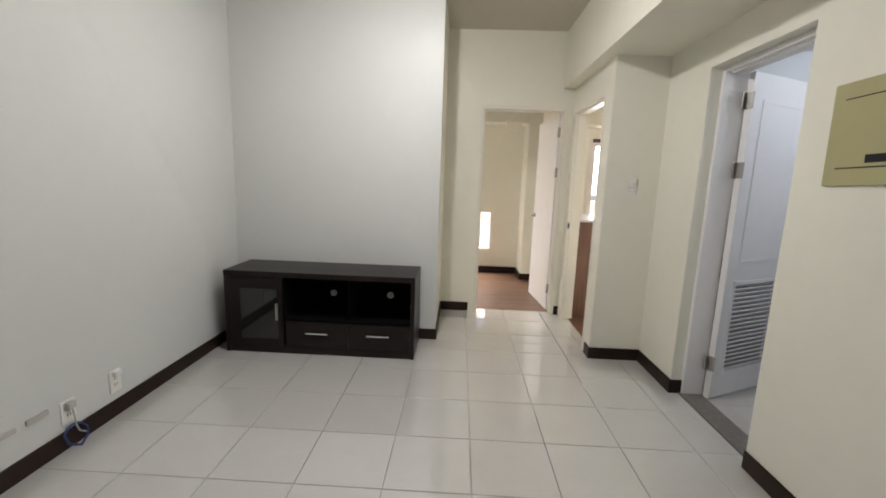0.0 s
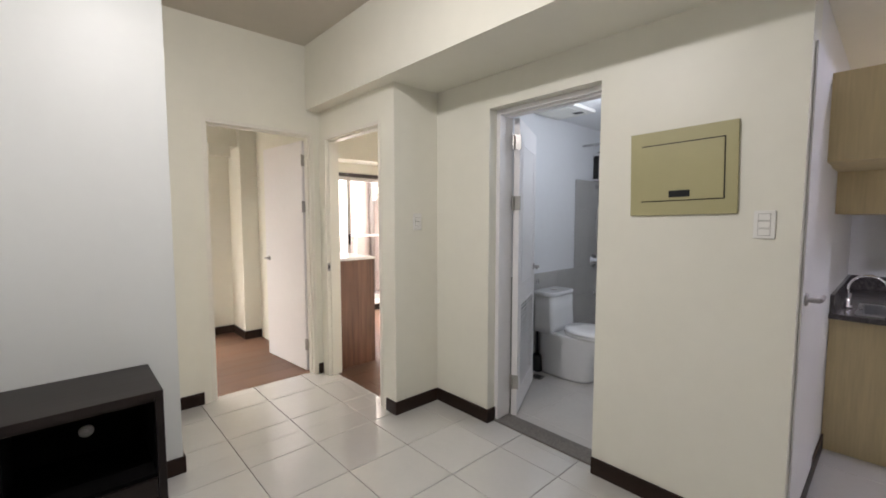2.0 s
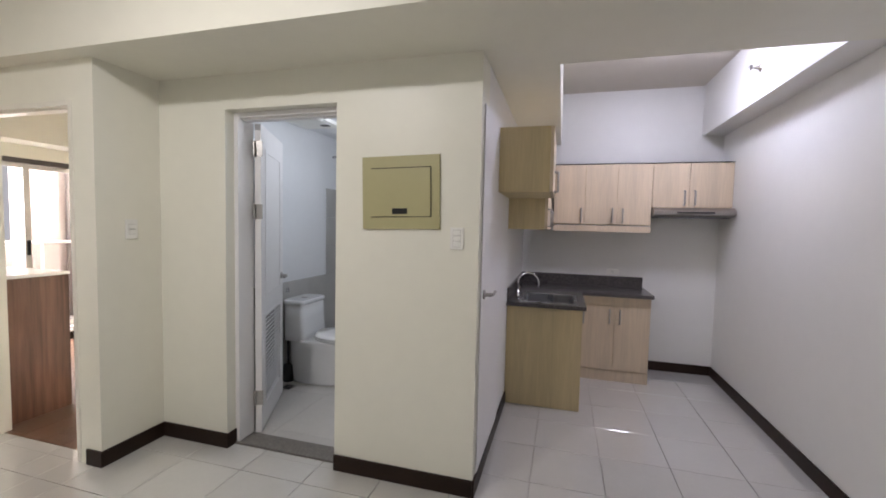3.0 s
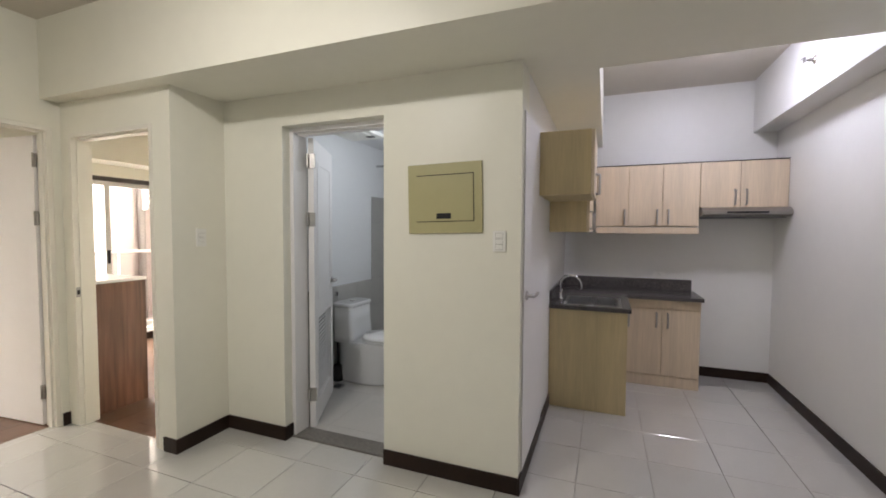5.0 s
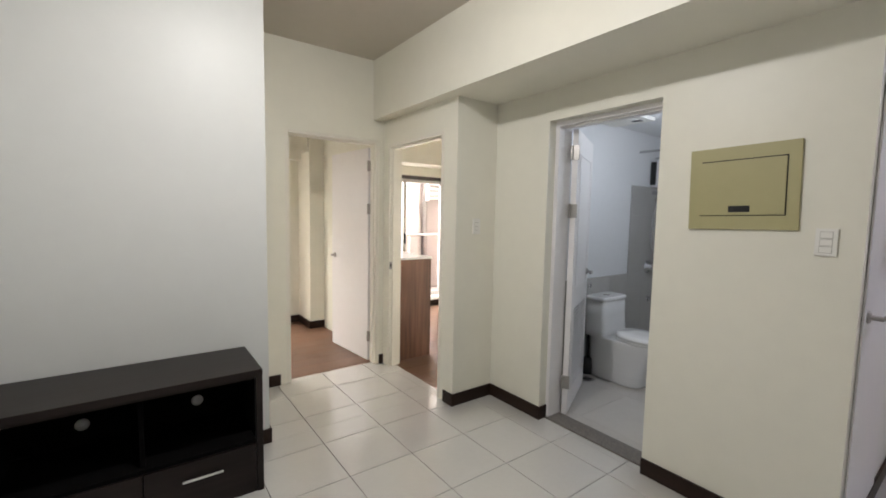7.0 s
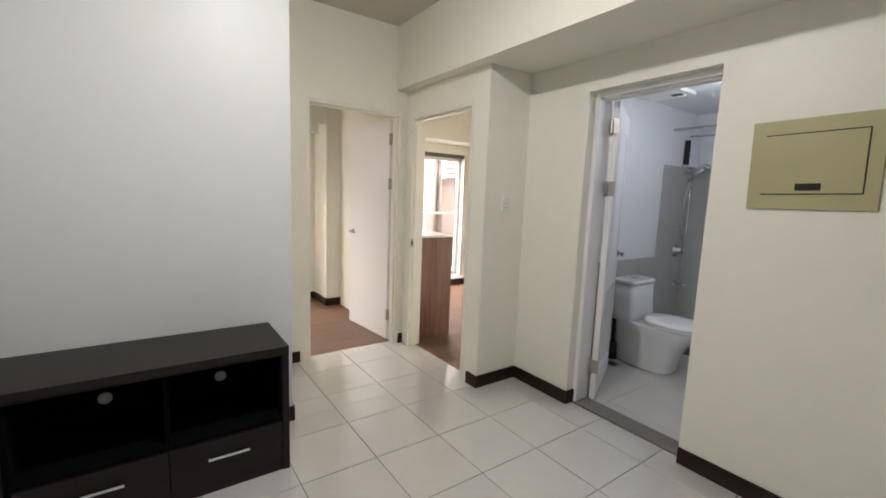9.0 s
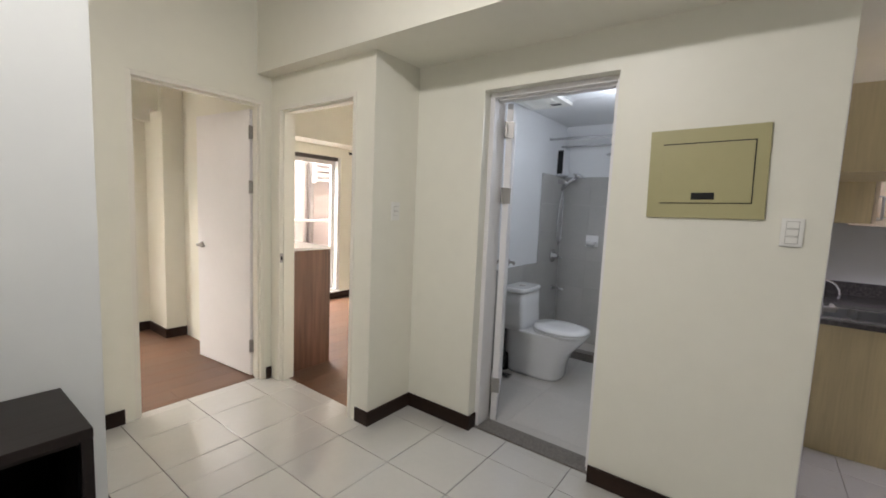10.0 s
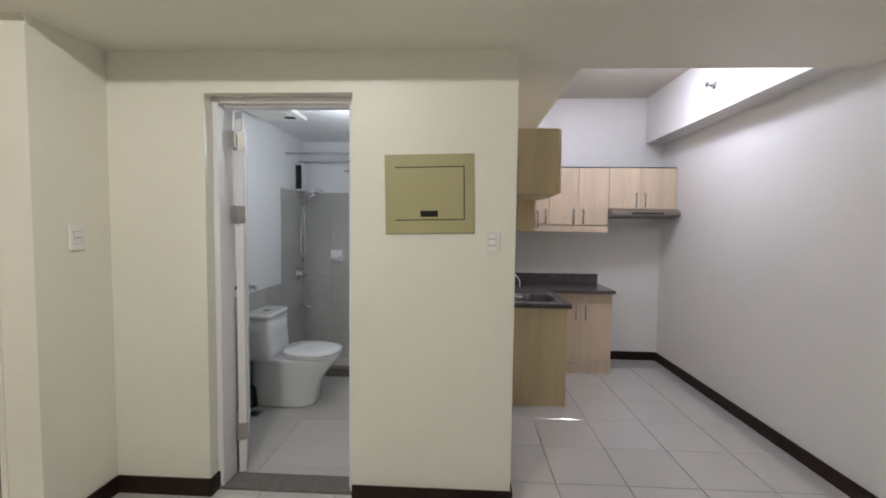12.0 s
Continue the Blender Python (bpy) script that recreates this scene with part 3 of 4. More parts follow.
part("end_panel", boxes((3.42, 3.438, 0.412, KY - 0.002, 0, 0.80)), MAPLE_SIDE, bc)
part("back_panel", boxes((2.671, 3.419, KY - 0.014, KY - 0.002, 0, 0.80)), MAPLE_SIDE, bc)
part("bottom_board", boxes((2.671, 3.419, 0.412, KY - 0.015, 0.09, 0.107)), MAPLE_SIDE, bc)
for a, b, h in ((2.671, 3.045, 3.0), (3.048, 3.43, 3.1)):
    d = part("door", boxes((a, b, 0.392, 0.410, 0.1, 0.796), bevel=0.0015), MAPLE, bc)
    bar_handle(d, (h, 0.392, 0.69), (0, -1, 0))
cabinet_back("base_cabinet", "pale maple two-door base cabinet with a kick board", -0.235, 0.41, 0.0, 0.80, 3.44, [(-0.235, 0.07, 0.025), (0.07, 0.375, 0.116)], False, "kitchen base cabinets", True, 0.085)
SX0, SX1, SY0, SY1 = 2.69, 3.10, 0.455, 0.845
ct = thing("countertop", "dark speckled granite kitchen countertop with backsplash", "countertop")
part("slab", boxes((2.61, SX0, 0.368, KY - 0.001, 0.801, 0.832), (SX1, KX - 0.001, 0.368, KY - 0.001, 0.801, 0.832), (SX0, SX1, 0.368, SY0, 0.801, 0.832), (SX0, SX1, SY1, KY - 0.001, 0.801, 0.832), (3.395, KX - 0.001, -0.25, 0.368, 0.801, 0.832)), GRANITE, ct)
part("backsplash", boxes((KX - 0.02, KX - 0.001, -0.235, KY - 0.001, 0.8325, 0.94), bevel=0.002), GRANITE, ct)
part("backsplash", boxes((2.64, KX - 0.021, KY - 0.02, KY - 0.001, 0.8325, 0.94), bevel=0.002), GRANITE, ct)
sk = thing("kitchen_sink", "stainless steel kitchen sink set in the granite countertop", "sink")
bx = bmesh.new()
for r in ((SX0, SX0 + 0.004, SY0, SY1, 0.67, 0.834), (SX1 - 0.004, SX1, SY0, SY1, 0.67, 0.834), (SX0, SX1, SY0, SY0 + 0.004, 0.67, 0.834), (SX0, SX1, SY1 - 0.004, SY1, 0.67, 0.834), (SX0, SX1, SY0, SY1, 0.665, 0.669)):
    box(bx, *r)
part("bowl", bx, SINKSTEEL, sk)
part("rim", boxes((SX0 - 0.022, SX0 + 0.004, SY0 - 0.022, SY1 + 0.022, 0.8325, 0.838), (SX1 - 0.004, SX1 + 0.022, SY0 - 0.022, SY1 + 0.022, 0.8325, 0.838), (SX0, SX1, SY0 - 0.022, SY0 + 0.004, 0.8325, 0.838), (SX0, SX1, SY1 - 0.004, SY1 + 0.022, 0.8325, 0.838), bevel=0.001), SINKSTEEL, sk)
part("drain", lathe(bmesh.new(), [(0.001, 0), (0.04, 0), (0.036, 0.004), (0.012, 0.001), (0.001, 0.001)], (2.895, 0.65, 0.6695)), STEEL, sk, "round steel drain")
fa = thing("kitchen_tap", "chrome gooseneck kitchen tap behind the sink", "tap")
fx, fy = 2.90, 0.912
part("base", lathe(bmesh.new(), [(0.001, 0), (0.026, 0), (0.024, 0.012), (0.014, 0.02), (0.013, 0.06), (0.001, 0.06)], (fx, fy, 0.8325)), CHROME, fa)
part("spout", tube(bmesh.new(), [(fx, fy, 0.88)] + [(fx, fy - 0.085 + 0.085 * math.cos(a), 0.955 + 0.085 * math.sin(a)) for a in [k * math.pi / 9 for k in range(10)]] + [(fx, fy - 0.17, 0.925)], 0.0075), CHROME, fa)
part("lever", tube(bmesh.new(), [(fx + 0.012, fy, 0.875), (fx + 0.04, fy - 0.005, 0.885), (fx + 0.075, fy - 0.01, 0.91)], 0.006), CHROME, fa)
hd = thing("range_hood", "slim grey metal range hood under the wall cabinet", "range hood")
bm = bmesh.new()
y0, y1 = SY + 0.004, -0.235
prof = [(KX - 0.004, 1.632), (3.56, 1.632), (3.51, 1.602), (3.51, 1.572), (3.55, 1.558), (KX - 0.004, 1.545)]
va, vb = [bm.verts.new((x, y0, z)) for x, z in prof], [bm.verts.new((x, y1, z)) for x, z in prof]
bm.faces.new(va), bm.faces.new(vb[::-1])
for k in range(len(prof)):
    bm.faces.new((va[k], vb[k], vb[(k + 1) % 6], va[(k + 1) % 6]))
part("canopy", bm, STEEL, hd)
part("control_strip", boxes((3.507, 3.5095, -0.72, -0.42, 1.578, 1.594)), DARK, hd, "dark strip of push buttons")
part("filter", boxes((3.57, 3.88, -0.86, -0.28, 1.540, 1.548)), mat("grease_filter_mesh", (0.25, 0.25, 0.25), 0.45, 0.3, 80, 0.4, 200, 0.9), hd, "grey mesh grease filter")
wall_plate("wall_socket", "white wall socket above the backsplash", "socket", pose(KX, 0.05, 0.985, 0, 0, -90), 0.115, 0.05, "socket", 1)
sp = thing("fire_sprinkler", "chrome sidewall fire sprinkler on the kitchen bulkhead", "sprinkler")
bm = lathe(bmesh.new(), [(0.001, 0), (0.032, 0), (0.030, 0.006), (0.012, 0.010), (0.011, 0.035), (0.006, 0.04), (0.006, 0.055), (0.001, 0.055)], sides=18)
bmesh.ops.transform(bm, matrix=Matrix.Translation((2.72, -0.70, 2.555)) @ Matrix.Rotation(radians(-90), 4, "X"), verts=bm.verts[:])
part("body", bm, CHROME, sp)
part("deflector", boxes((2.698, 2.742, -0.645, -0.642, 2.542, 2.568), (2.69, 2.75, -0.645, -0.630, 2.567, 2.571)), CHROME, sp)

# ---- lamps ----


def ceiling_lamp(label, x, y, top, drop):
    ob = thing("ceiling_lamp", label, "ceiling lamp")
    part("rose", lathe(bmesh.new(), [(0.001, top - 0.018), (0.045, top - 0.018), (0.05, top - 0.004), (0.05, top), (0.001, top)], (x, y, 0)), PLASTIC, ob)
    part("socket", lathe(bmesh.new(), [(0.001, top - drop), (0.017, top - drop), (0.019, top - 0.018), (0.001, top - 0.018)], (x, y, 0)), PLASTIC, ob)
    return ob


for (lx, ly), low, label in ((LAMP, 2.772, "shallow white ceiling lamp over the living room"), (KLAMP, 2.798, "shallow white ceiling lamp over the kitchen")):
    cl = ceiling_lamp(label, lx, ly, H, H - low)
    # Unseen disc, added to keep the lamp's light off the ceiling.
    part("shade", lathe(bmesh.new(), [(0.001, low), (0.10, low), (0.155, low - 0.004), (0.157, low), (0.10, low + 0.012), (0.001, low + 0.014)], (lx, ly, 0), 32), PLASTIC, cl, "unseen flat white disc added to block upward light")
bl = ceiling_lamp("lit bare bulb on the bathroom ceiling", *BLAMP, BH, 0.09)
bulb = part("bulb", lathe(bmesh.new(), [(0.001, 2.125), (0.018, 2.130), (0.029, 2.150), (0.031, 2.172), (0.024, 2.200), (0.014, 2.228), (0.001, 2.229)], (*BLAMP, 0)), BULB, bl, "glowing white bulb")

# ---- bathroom ----
to = thing("toilet", "white glazed one-piece toilet with closed lid", "toilet", (2.62, BY - 0.03, 0))
to.scale = (1.05, 1.05, 1.05)


def loft(bm, rings, n=28):
    """Rounded cross sections: (z, half width, front y, back y, squareness)."""
    made = []
    for z, hw, yf, yb, e in rings:
        ring = []
        for k in range(n):
            a = 2 * math.pi * k / n
            c, s_ = math.cos(a), math.sin(a)
            cx = math.copysign(abs(c) ** e, c)
            cy = math.copysign(abs(s_) ** e, s_)
            ring.append(bm.verts.new((hw * cx, (yf + yb) / 2 + (yb - yf) / 2 * cy, z)))
        made.append(ring)
    for p, q in zip(made, made[1:]):
        for i in range(n):
            f = bm.faces.new((p[i], p[(i + 1) % n], q[(i + 1) % n], q[i]))
            f.smooth = True
    bm.faces.new(made[0][::-1]), bm.faces.new(made[-1])
    return bm


part("pedestal", loft(bmesh.new(), [(0.0, 0.150, -0.495, -0.02, 0.6), (0.02, 0.155, -0.505, -0.015, 0.6), (0.13, 0.157, -0.515, -0.01, 0.6), (0.22, 0.165, -0.555, -0.005, 0.65), (0.30, 0.180, -0.625, 0.0, 0.7), (0.355, 0.190, -0.665, 0.0, 0.72), (0.375, 0.189, -0.665, 0.0, 0.72)]), CERAMIC, to)
part("tank", loft(bmesh.new(), [(0.36, 0.182, -0.225, 0.0, 0.36), (0.42, 0.179, -0.212, 0.0, 0.33), (0.55, 0.175, -0.200, 0.0, 0.3), (0.665, 0.174, -0.195, 0.0, 0.3)]), CERAMIC, to)
lid = part("tank_lid", loft(bmesh.new(), [(0.666, 0.178, -0.200, 0.002, 0.3), (0.670, 0.182, -0.204, 0.004, 0.3), (0.692, 0.182, -0.204, 0.004, 0.3), (0.702, 0.172, -0.195, 0.0, 0.32)]), CERAMIC, to)
part("flush_button", lathe(bmesh.new(), [(0.001, 0.702), (0.027, 0.702), (0.026, 0.709), (0.001, 0.710)], (0, -0.10, 0), sx=1.3), STEEL, lid, "oval chrome flush button")
part("seat", loft(bmesh.new(), [(0.3765, 0.190, -0.675, -0.245, 0.85), (0.381, 0.197, -0.682, -0.245, 0.85), (0.395, 0.196, -0.680, -0.245, 0.85)]), CERAMIC, to)
part("seat_lid", loft(bmesh.new(), [(0.3965, 0.194, -0.678, -0.245, 0.85), (0.402, 0.199, -0.683, -0.245, 0.85), (0.416, 0.196, -0.678, -0.245, 0.85), (0.428, 0.150, -0.61, -0.25, 0.9), (0.431, 0.06, -0.50, -0.36, 1.0)]), CERAMIC, to)

# The dark stone colour paints in the shadow on the curb's front.
cu = setting("shower_curb", boxes((3.16, 3.26, KY + 0.18, BY - 0.012, 0, 0.075), bevel=0.004), THRESH, "shower curb, coloured dark for the shadow on its front", "curb")
dr = thing("floor_drain", "small dark square floor drain", "drain")
part("grate", boxes((2.29, 2.39, 2.74, 2.84, 0.0015, 0.006), bevel=0.001), STEEL, dr)
for k in range(4):
    part("slot", boxes((2.305 + k * 0.02, 2.315 + k * 0.02, 2.755, 2.825, 0.0058, 0.0066)), DARK, dr)
br = thing("toilet_brush", "black toilet brush standing beside the toilet", "toilet brush")
part("holder", lathe(bmesh.new(), [(0.001, 0.001), (0.045, 0.001), (0.05, 0.02), (0.04, 0.15), (0.034, 0.15), (0.001, 0.148)], (2.475, 2.885, 0)), BLACKRUB, br)
part("handle", tube(bmesh.new(), [(2.475, 2.885, 0.14), (2.475, 2.888, 0.30), (2.475, 2.89, 0.36)], 0.009), BLACKRUB, br)
ex = thing("exhaust_fan", "white square ceiling exhaust fan with slatted grille", "exhaust fan")
part("housing", boxes((2.40, 2.76, 2.53, 2.90, BH - 0.032, BH - 0.001), bevel=0.006), PLASTIC, ex)
for k in range(7):
    part("slat", boxes((2.45 + k * 0.04, 2.475 + k * 0.04, 2.59, 2.84, BH - 0.037, BH - 0.0325)), PLASTIC, ex)
part("opening", boxes((2.60, 2.66, 2.58, 2.66, BH - 0.0385, BH - 0.0372)), DARK, ex, "dark opening")

sh = thing("shower_heater", "slim white and black electric shower heater with hand shower", "shower heater")
part("body", boxes((3.52, 3.7, BY - 0.075, BY - 0.001, 1.78, 2.06), bevel=0.012), mat("white_heater_plastic", (0.7, 0.7, 0.72), 0.3, 0.02, 4), sh)
part("front_panel", boxes((3.518, 3.521, BY - 0.07, BY - 0.012, 1.80, 2.04)), DARK, sh, "black side panel")
part("bracket", boxes((3.57, 3.6, BY - 0.10, BY - 0.001, 1.70, 1.745), bevel=0.004), CHROME, sh)
hs = part("hand_shower", tube(bmesh.new(), [(3.58, BY - 0.06, 1.64), (3.575, BY - 0.12, 1.71), (3.565, BY - 0.21, 1.765)], 0.019), CHROME, sh)
bm = lathe(bmesh.new(), [(0.001, 0), (0.062, 0), (0.065, 0.014), (0.025, 0.032), (0.001, 0.03)], sides=20)
bmesh.ops.transform(bm, matrix=Matrix.Translation((3.565, BY - 0.235, 1.768)) @ Matrix.Rotation(radians(25), 4, "X"), verts=bm.verts[:])
part("spray_head", bm, CHROME, hs)
part("hose", tube(bmesh.new(), [(3.58, BY - 0.07, 1.66), (3.56, BY - 0.05, 1.5), (3.54, BY - 0.045, 1.3), (3.55, BY - 0.045, 1.15), (3.6, BY - 0.05, 1.05), (3.66, BY - 0.05, 1.12), (3.68, BY - 0.04, 1.4), (3.66, BY - 0.04, 1.78)], 0.008), CHROME, sh, "flexible chrome hose")
mx = thing("shower_mixer", "chrome wall mounted shower mixer valve", "tap")
bm = lathe(bmesh.new(), [(0.001, 0), (0.07, 0), (0.067, 0.008), (0.036, 0.014), (0.034, 0.06), (0.001, 0.062)], sides=22)
bmesh.ops.transform(bm, matrix=Matrix.Translation((3.55, BY - 0.013, 0.93)) @ Matrix.Rotation(radians(90), 4, "X"), verts=bm.verts[:])
part("plate", bm, CHROME, mx)
part("lever", tube(bmesh.new(), [(3.55, BY - 0.055, 0.93), (3.54, BY - 0.085, 0.925), (3.52, BY - 0.12, 0.915)], 0.009), CHROME, mx)
fc = thing("wall_spout", "chrome low wall tap in the shower", "tap")
part("spout", tube(bmesh.new(), [(3.6, BY - 0.012, 0.575), (3.6, BY - 0.08, 0.578), (3.6, BY - 0.14, 0.57)], 0.013), CHROME, fc)
bm = lathe(bmesh.new(), [(0.001, 0), (0.03, 0), (0.028, 0.006), (0.001, 0.007)], sides=18)
bmesh.ops.transform(bm, matrix=Matrix.Translation((3.6, BY - 0.013, 0.575)) @ Matrix.Rotation(radians(90), 4, "X"), verts=bm.verts[:])
part("plate", bm, CHROME, fc)
rs = thing("rain_shower", "chrome rain shower head on a long arm", "shower head")
part("arm", tube(bmesh.new(), [(3.62, BY - 0.005, 2.09), (3.62, BY - 0.30, 2.09), (3.62, BY - 0.54, 2.09), (3.62, BY - 0.57, 2.07), (3.62, BY - 0.575, 2.02)], 0.010), CHROME, rs)
part("spray_head", lathe(bmesh.new(), [(0.001, 1.985), (0.10, 1.985), (0.10, 1.993), (0.03, 2.003), (0.014, 2.02), (0.001, 2.02)], (3.62, BY - 0.575, 0)), CHROME, rs)
part("shower_rail", tube(bmesh.new(), [(3.30, BY - 0.005, 2.12), (3.30, KY + 0.19, 2.12)], 0.0125), CHROME)
tagged(bpy.data.objects["shower_rail"], "straight chrome shower curtain rail", "rail")
sd = thing("soap_dish", "white ceramic soap dish on the tiled wall", "soap dish")
part("plate", boxes((BX - 0.022, BX - 0.0125, 2.52, 2.65, 1.05, 1.17), bevel=0.004), CERAMIC, sd)
bm = lathe(bmesh.new(), [(0.001, 0), (0.035, 0.002), (0.055, 0.02), (0.06, 0.04), (0.054, 0.04), (0.045, 0.02), (0.001, 0.012)], (BX - 0.06, 2.585, 1.065), 22, 0.75)
part("dish", bm, CERAMIC, sd)
hk = thing("wall_hook", "small chrome hose bidet hook beside the toilet", "hook")
part("plate", boxes((2.505, 2.53, BY - 0.032, BY - 0.012, 0.79, 0.83), bevel=0.003), CHROME, hk)

# ---- bedrooms ----
dk = thing("drawer_cabinet", "striped walnut cabinet with a white top inside the bedroom", "cabinet")
part("side_panel", boxes((1.15, 1.535, 4.115, 4.140, 0, 0.998), bevel=0.002), STRIPED, dk)
part("body", boxes((1.15, 1.525, 4.141, 4.93, 0.0, 0.998)), STRIPED, dk)
part("top", boxes((1.148, 1.54, 4.108, 4.94, 0.999, 1.022), bevel=0.003), WHITETOP, dk, "white laminate top")
for k in range(4):
    d = part("drawer_front", boxes((1.526, 1.540, 4.15, 4.92, 0.05 + k * 0.235, 0.275 + k * 0.235), bevel=0.002), STRIPED, dk)
    part("handle", boxes((1.541, 1.560, 4.45, 4.62, 0.17 + k * 0.235, 0.18 + k * 0.235), bevel=0.001), STEEL, d)

wd = thing("window_1", "white aluminium sliding balcony door with dark top track", "balcony door")
wd["kind"] = "structure"
x0, x1, z0, z1 = BW2
part("window_frame", boxes((x0, x0 + 0.05, B2Y + 0.01, B2Y + 0.13, z0, z1), (x1 - 0.05, x1, B2Y + 0.01, B2Y + 0.13, z0, z1), (x0 + 0.05, x1 - 0.05, B2Y + 0.01, B2Y + 0.13, z0, z0 + 0.04), bevel=0.003), ALU, wd)
part("top_track", boxes((x0 + 0.05, x1 - 0.05, B2Y + 0.008, B2Y + 0.13, z1 - 0.05, z1)), DARKALU, wd, "dark top track")
for a, b, y in ((x0 + 0.05, 2.43, B2Y + 0.04), (2.37, x1 - 0.05, B2Y + 0.085)):
    sa = part("sash", boxes((a, a + 0.06, y, y + 0.03, z0 + 0.04, z1 - 0.05), (b - 0.06, b, y, y + 0.03, z0 + 0.04, z1 - 0.05), (a + 0.06, b - 0.06, y, y + 0.03, z0 + 0.04, z0 + 0.11), (a + 0.06, b - 0.06, y, y + 0.03, z1 - 0.10, z1 - 0.05), bevel=0.002), ALU, wd)
    gp = part("pane", boxes((a + 0.06, b - 0.06, y + 0.012, y + 0.017, z0 + 0.11, z1 - 0.10)), GLASS, sa, "clear glass")
    gp.visible_shadow = False
part("latch", boxes((2.385, 2.415, B2Y + 0.026, B2Y + 0.04, 1.0, 1.16), bevel=0.003), DARK, wd, "black sash latch")
setting("window_sill", boxes((x0, x1, B2Y - 0.03, B2Y + 0.01, z0 - 0.01, z0 + 0.012), bevel=0.003), ALU, "white sill under the balcony door", "sill")
pc = part("wall_opening_cover", boxes((3.40, 3.78, B2Y - 0.014, B2Y - 0.001, 1.75, 2.09), bevel=0.002), CARD)
tagged(pc, "brown board covering an air conditioner opening", "cover board")
rb = thing("curtain_rod_bracket", "dark metal curtain rod bracket on the bedroom wall", "bracket")
part("arm", tube(bmesh.new(), [(3.34, B2Y - 0.001, 2.10), (3.34, B2Y - 0.07, 2.10), (3.34, B2Y - 0.085, 2.115)], 0.009), DARK, rb)
part("rod_end", tube(bmesh.new(), [(3.27, B2Y - 0.08, 2.11), (3.42, B2Y - 0.08, 2.11)], 0.011), DARK, rb)

w1 = thing("window_2", "white framed bedroom window, a low pane plus an unseen opening added for light", "window")
w1["kind"] = "structure"
x0, x1, z0, z1 = BW1
part("side_light_frame", boxes((x1 + 0.002, BW1B[1], B1Y + 0.02, B1Y + 0.11, z0, z0 + 0.03), (BW1B[1] - 0.025, BW1B[1], B1Y + 0.02, B1Y + 0.11, z0 + 0.03, BW1B[3]), bevel=0.003), ALU, w1)
# Frame and glass of the unseen main opening, added to let in light.
part("window_frame", boxes((x0, x0 + 0.04, B1Y + 0.02, B1Y + 0.11, z0, z1), (x1 - 0.04, x1, B1Y + 0.02, B1Y + 0.11, z0, z1), (x0 + 0.04, x1 - 0.04, B1Y + 0.02, B1Y + 0.11, z0, z0 + 0.04), (x0 + 0.04, x1 - 0.04, B1Y + 0.02, B1Y + 0.11, z1 - 0.04, z1), bevel=0.003), ALU, w1)
gp = part("pane", boxes((x0 + 0.04, x1 - 0.04, B1Y + 0.06, B1Y + 0.065, z0 + 0.04, z1 - 0.04)), GLASS, w1)
gp.visible_shadow = False
ac = part("wall_box", boxes((0.52, 0.73, 5.70, 5.798, 2.06, 2.19), bevel=0.004), CREAM)
tagged(ac, "cream painted boxed stub under the bedroom beam", "boxing")

# balcony and distance
setting("balcony_floor", boxes((-2.0, 4.6, B1Y + 0.15, 7.35, -0.1, 0.04)), CONCRETE, "pale rendered balcony floor", "balcony")
setting("balcony_parapet", boxes((-2.0, 4.6, 7.25, 7.37, 0.04, 1.10)), CONCRETE, "low pale rendered balcony parapet", "parapet")
setting("balcony_side_wall", boxes((3.98, 4.10, B1Y + 0.15, 7.25, 0.04, 2.6)), CONCRETE, "pale rendered balcony side wall", "wall")
setting("balcony_pier", boxes((2.86, 3.25, 7.02, 7.24, 0.04, 2.6)), CONCRETE, "pale rendered pier on the balcony", "pier")
setting("balcony_screen_wall", boxes((3.251, 3.979, 7.25, 7.37, 1.101, 2.6)), CONCRETE, "pale rendered wall behind the balcony louvre", "wall")
rl = thing("balcony_rail", "white steel balcony handrail", "railing")
part("handrail", tube(bmesh.new(), [(1.2, 6.92, 1.09), (3.97, 6.92, 1.09)], 0.022), ALU, rl)
for k in range(4):
    part("post", tube(bmesh.new(), [(1.4 + k * 0.8, 6.92, 0.04), (1.4 + k * 0.8, 6.92, 1.08)], 0.014), ALU, rl)
lv = thing("louvre_screen", "white slatted louvre screen high on the balcony", "louvre")
for k in range(6):
    part("slat", box(bmesh.new(), -0.22, 0.22, -0.045, 0.045, -0.007, 0.007, m=Matrix.Translation((3.65, 6.98, 1.76 + k * 0.085)) @ Matrix.Rotation(radians(35), 4, "X")), ALU, lv)
part("stile", boxes((3.41, 3.43, 6.93, 7.03, 1.70, 2.26)), ALU, lv)
part("stile", boxes((3.87, 3.985, 6.93, 7.03, 1.70, 2.26)), ALU, lv)
dp = part("drain_pipe", tube(bmesh.new(), [(3.50, 7.19, 0.04), (3.50, 7.19, 2.6)], 0.05), mat("grey_pipe_paint", (0.30, 0.27, 0.26), 0.5, 0.05, 4))
tagged(dp, "grey vertical drain pipe on the balcony", "pipe")
FARGLASS = mat("pale_far_window_glass", (0.64, 0.63, 0.63), 0.3, 0.1, 1)
fb = thing("apartment_building", "pale far apartment block across the street", "building")
part("wall", boxes((4.5, 26, 24, 34, -30, 40)), FARWALL, fb)
for r_ in range(8):
    for c_ in range(5):
        part("window", boxes((6.0 + c_ * 3.6, 7.8 + c_ * 3.6, 23.96, 24.05, -8 + r_ * 3.1, -6.5 + r_ * 3.1)), FARGLASS, fb)
setting("ground", boxes((-60, 80, 7.5, 120, -30.1, -30)), FARWALL, "pale ground far below", "ground")

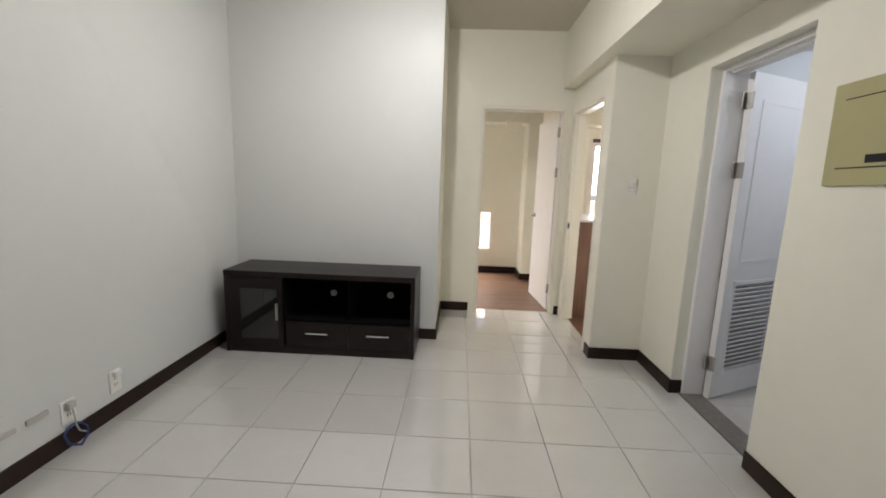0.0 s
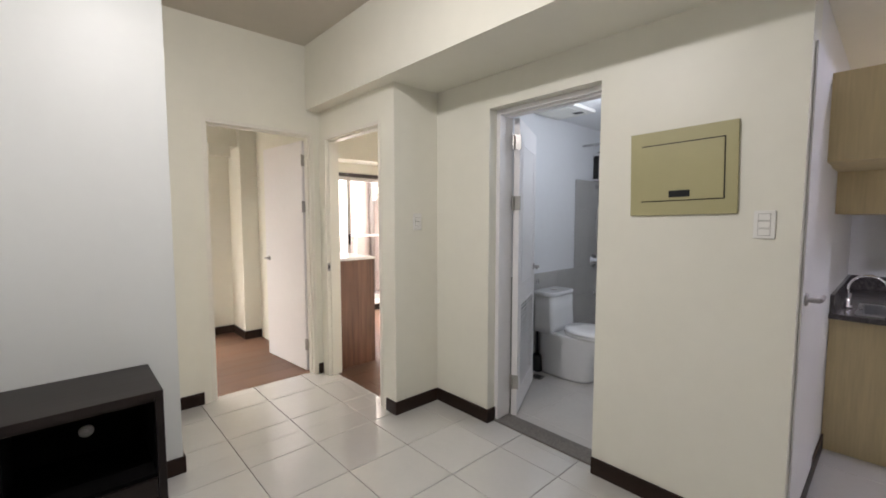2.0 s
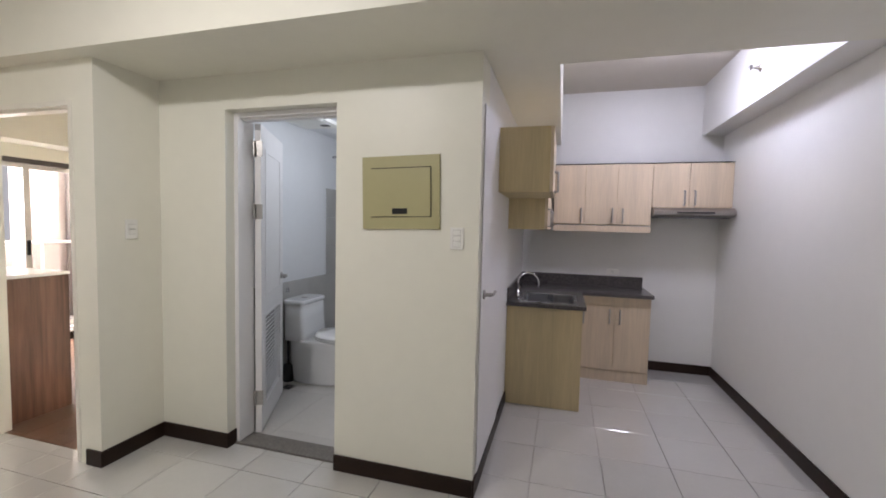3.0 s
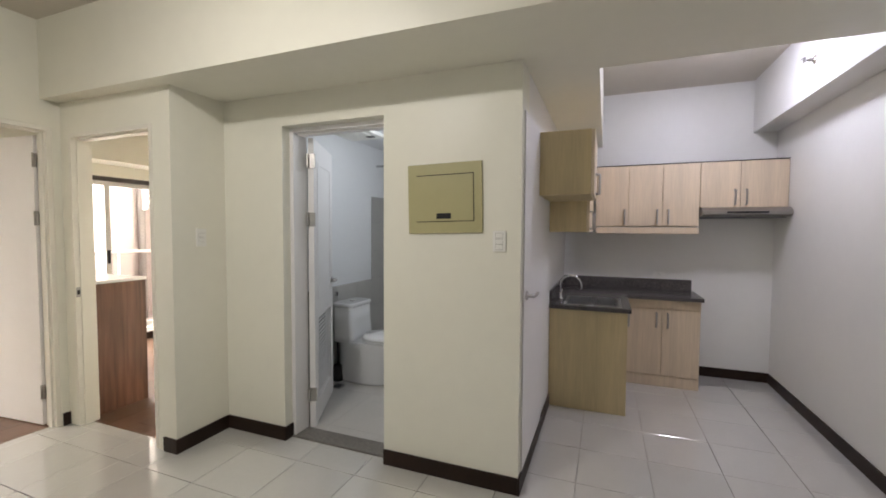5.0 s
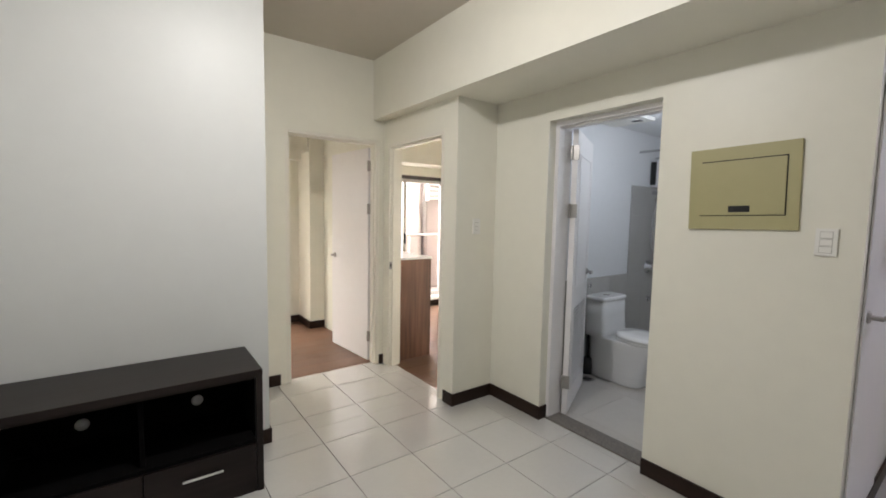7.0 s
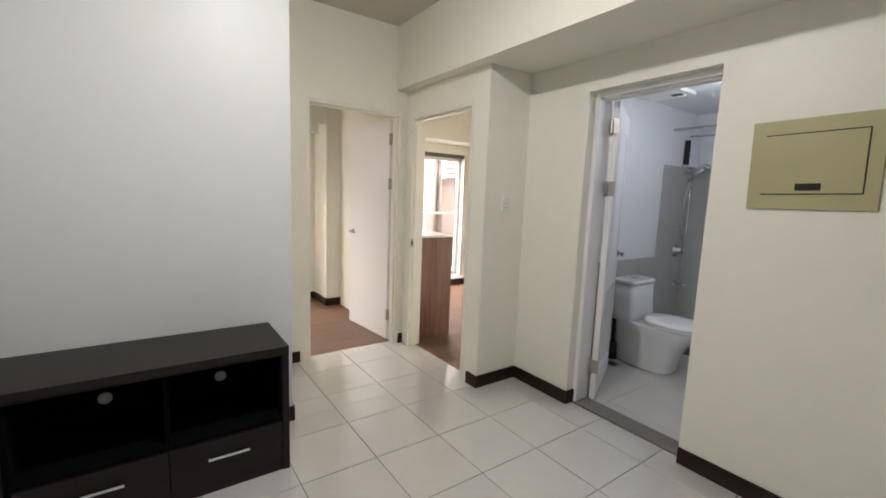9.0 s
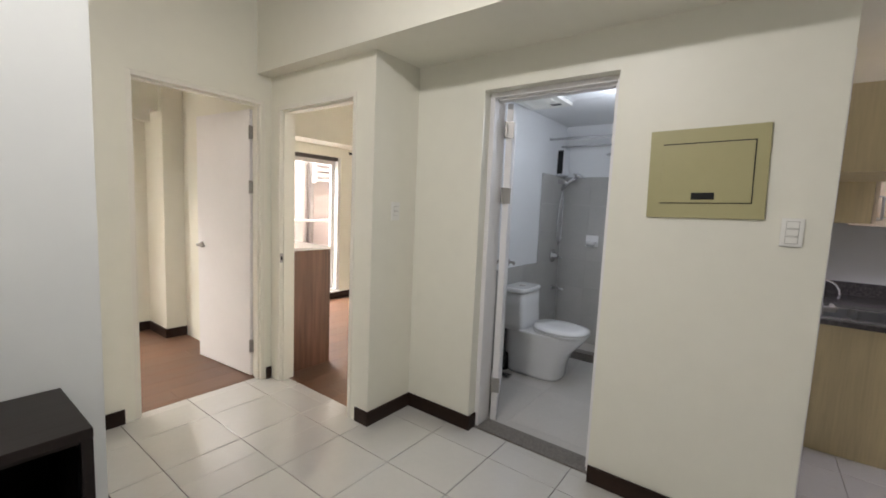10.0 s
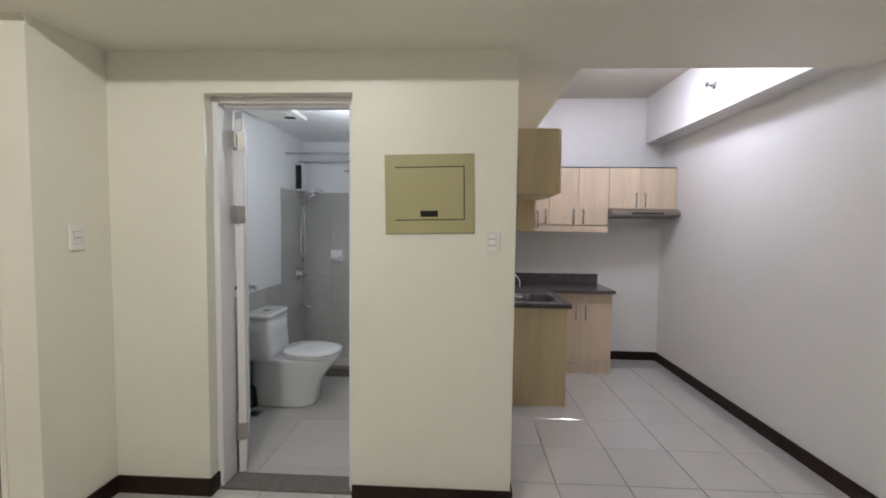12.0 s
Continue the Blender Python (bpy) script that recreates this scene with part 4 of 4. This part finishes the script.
# ---- floor pieces ----
TS, GAP = 0.40, 0.0035
cache = {}


def piece(name, w, d, h, material, parent, place, bevel=0.0025):
    key = (name, round(w, 3), round(d, 3), round(h, 3), material.name)
    if key not in cache:
        bm = bmesh.new()
        b = bevel
        lo = [(-w / 2, -d / 2), (w / 2, -d / 2), (w / 2, d / 2), (-w / 2, d / 2)]
        hi = [(-w / 2 + b, -d / 2 + b), (w / 2 - b, -d / 2 + b), (w / 2 - b, d / 2 - b), (-w / 2 + b, d / 2 - b)]
        rings = [[bm.verts.new((x, y, z)) for x, y in r] for r, z in ((lo, -h), (lo, -b * 0.6), (hi, 0))]
        for p, q in zip(rings, rings[1:]):
            for i in range(4):
                bm.faces.new((p[i], p[(i + 1) % 4], q[(i + 1) % 4], q[i]))
        bm.faces.new(rings[-1]), bm.faces.new(rings[0][::-1])
        cache[key] = mesh_of(name, bm, material)
    ob = new(name, cache[key])
    ob.parent = parent
    ob.matrix_basis = place
    return ob


def pave(name, label, regions, tw, td, ox, oy, material, h, stagger=0.0, piece_name="tile", GAP=GAP):
    fl = tagged(new(name), label, "floor", kind="structure")
    for x0, x1, y0, y1 in regions:
        r = math.floor((y0 - oy) / td)
        while oy + r * td < y1 - 0.01:
            off = (r % 3) * stagger
            c = math.floor((x0 - ox - off) / tw)
            while ox + off + c * tw < x1 - 0.01:
                a0, a1 = max(x0, ox + off + c * tw + GAP / 2 * (stagger == 0)), min(x1, ox + off + (c + 1) * tw - (GAP / 2 if not stagger else 0.0006))
                b0, b1 = max(y0, oy + r * td + GAP / 2 * (stagger == 0)), min(y1, oy + (r + 1) * td - (GAP / 2 if not stagger else 0.0006))
                if a1 - a0 > 0.012 and b1 - b0 > 0.012:
                    tip = pose((a0 + a1) / 2, (b0 + b1) / 2, 0, random.uniform(-0.04, 0.04), random.uniform(-0.04, 0.04), 0)
                    piece(piece_name, a1 - a0, b1 - b0, h, material, fl, tip, 0.0022 if not stagger else 0.0012)
                c += 1
            r += 1
    return fl


pave("floor_tiles", "glossy white square ceramic floor tiles with grey grout", [(W, PX, SY, TVY), (TVX, EX, TVY, NY), (D1[0], D1[1], NY, NY + 0.075), (EX, PX, TVY - 0.35, CY), (PX, KX, SY, KY), (EX, EX + 0.085, D2[0], D2[1]), (PX, PX + 0.054, DB[0], DB[1])], TS, TS, 0.03, 0.29, TILE, 0.011)
pave("floor_laminate", "brown wood laminate planks", [(-1.78, 1.01, NY + 0.12, B1Y), (D1[0], D1[1], NY + 0.077, NY + 0.12), (1.13, 4.2, CY + 0.12, B2Y), (EX + 0.087, 1.13, D2[0], D2[1])], 1.2, 0.19, 0.0, 0.1, LAMINATE, 0.011, 0.4, "plank")
pave("floor_bath", "pale grey matt bathroom floor tiles", [(PX + 0.201, BX, KY + 0.18, BY)], 0.6, 0.6, 1.7, 1.2, BATHFLOOR, 0.011, GAP=0.0012)


def tile_wall(name, label, regions, axis, at):
    wl = tagged(new(name), label, "wall tiles", kind="structure")
    for u0, u1, z0, z1 in regions:
        nu, nz = max(1, round((u1 - u0) / 0.3)), max(1, round((z1 - z0) / 0.3))
        du, dz = (u1 - u0) / nu, (z1 - z0) / nz
        for i in range(nu):
            for k in range(nz):
                u, z = u0 + (i + 0.5) * du, z0 + (k + 0.5) * dz
                m = pose(u, at, z, 90, 0, 0) if axis == "y" else pose(at, u, z, 90, 0, -90)
                piece("tile", du - 0.0008, dz - 0.0008, 0.010, BATHWALL, wl, m, 0.0006)
    return wl


tile_wall("wall_tiles_1", "grey glazed bathroom wall tiles", [(PX + 0.2, 3.18, 0.0, 0.88), (3.18, BX - 0.012, 0.0, 1.78)], "y", BY - 0.011)
tile_wall("wall_tiles_2", "grey glazed shower wall tiles", [(KY + 0.19, BY - 0.012, 0.0, 1.78)], "x", BX - 0.011)
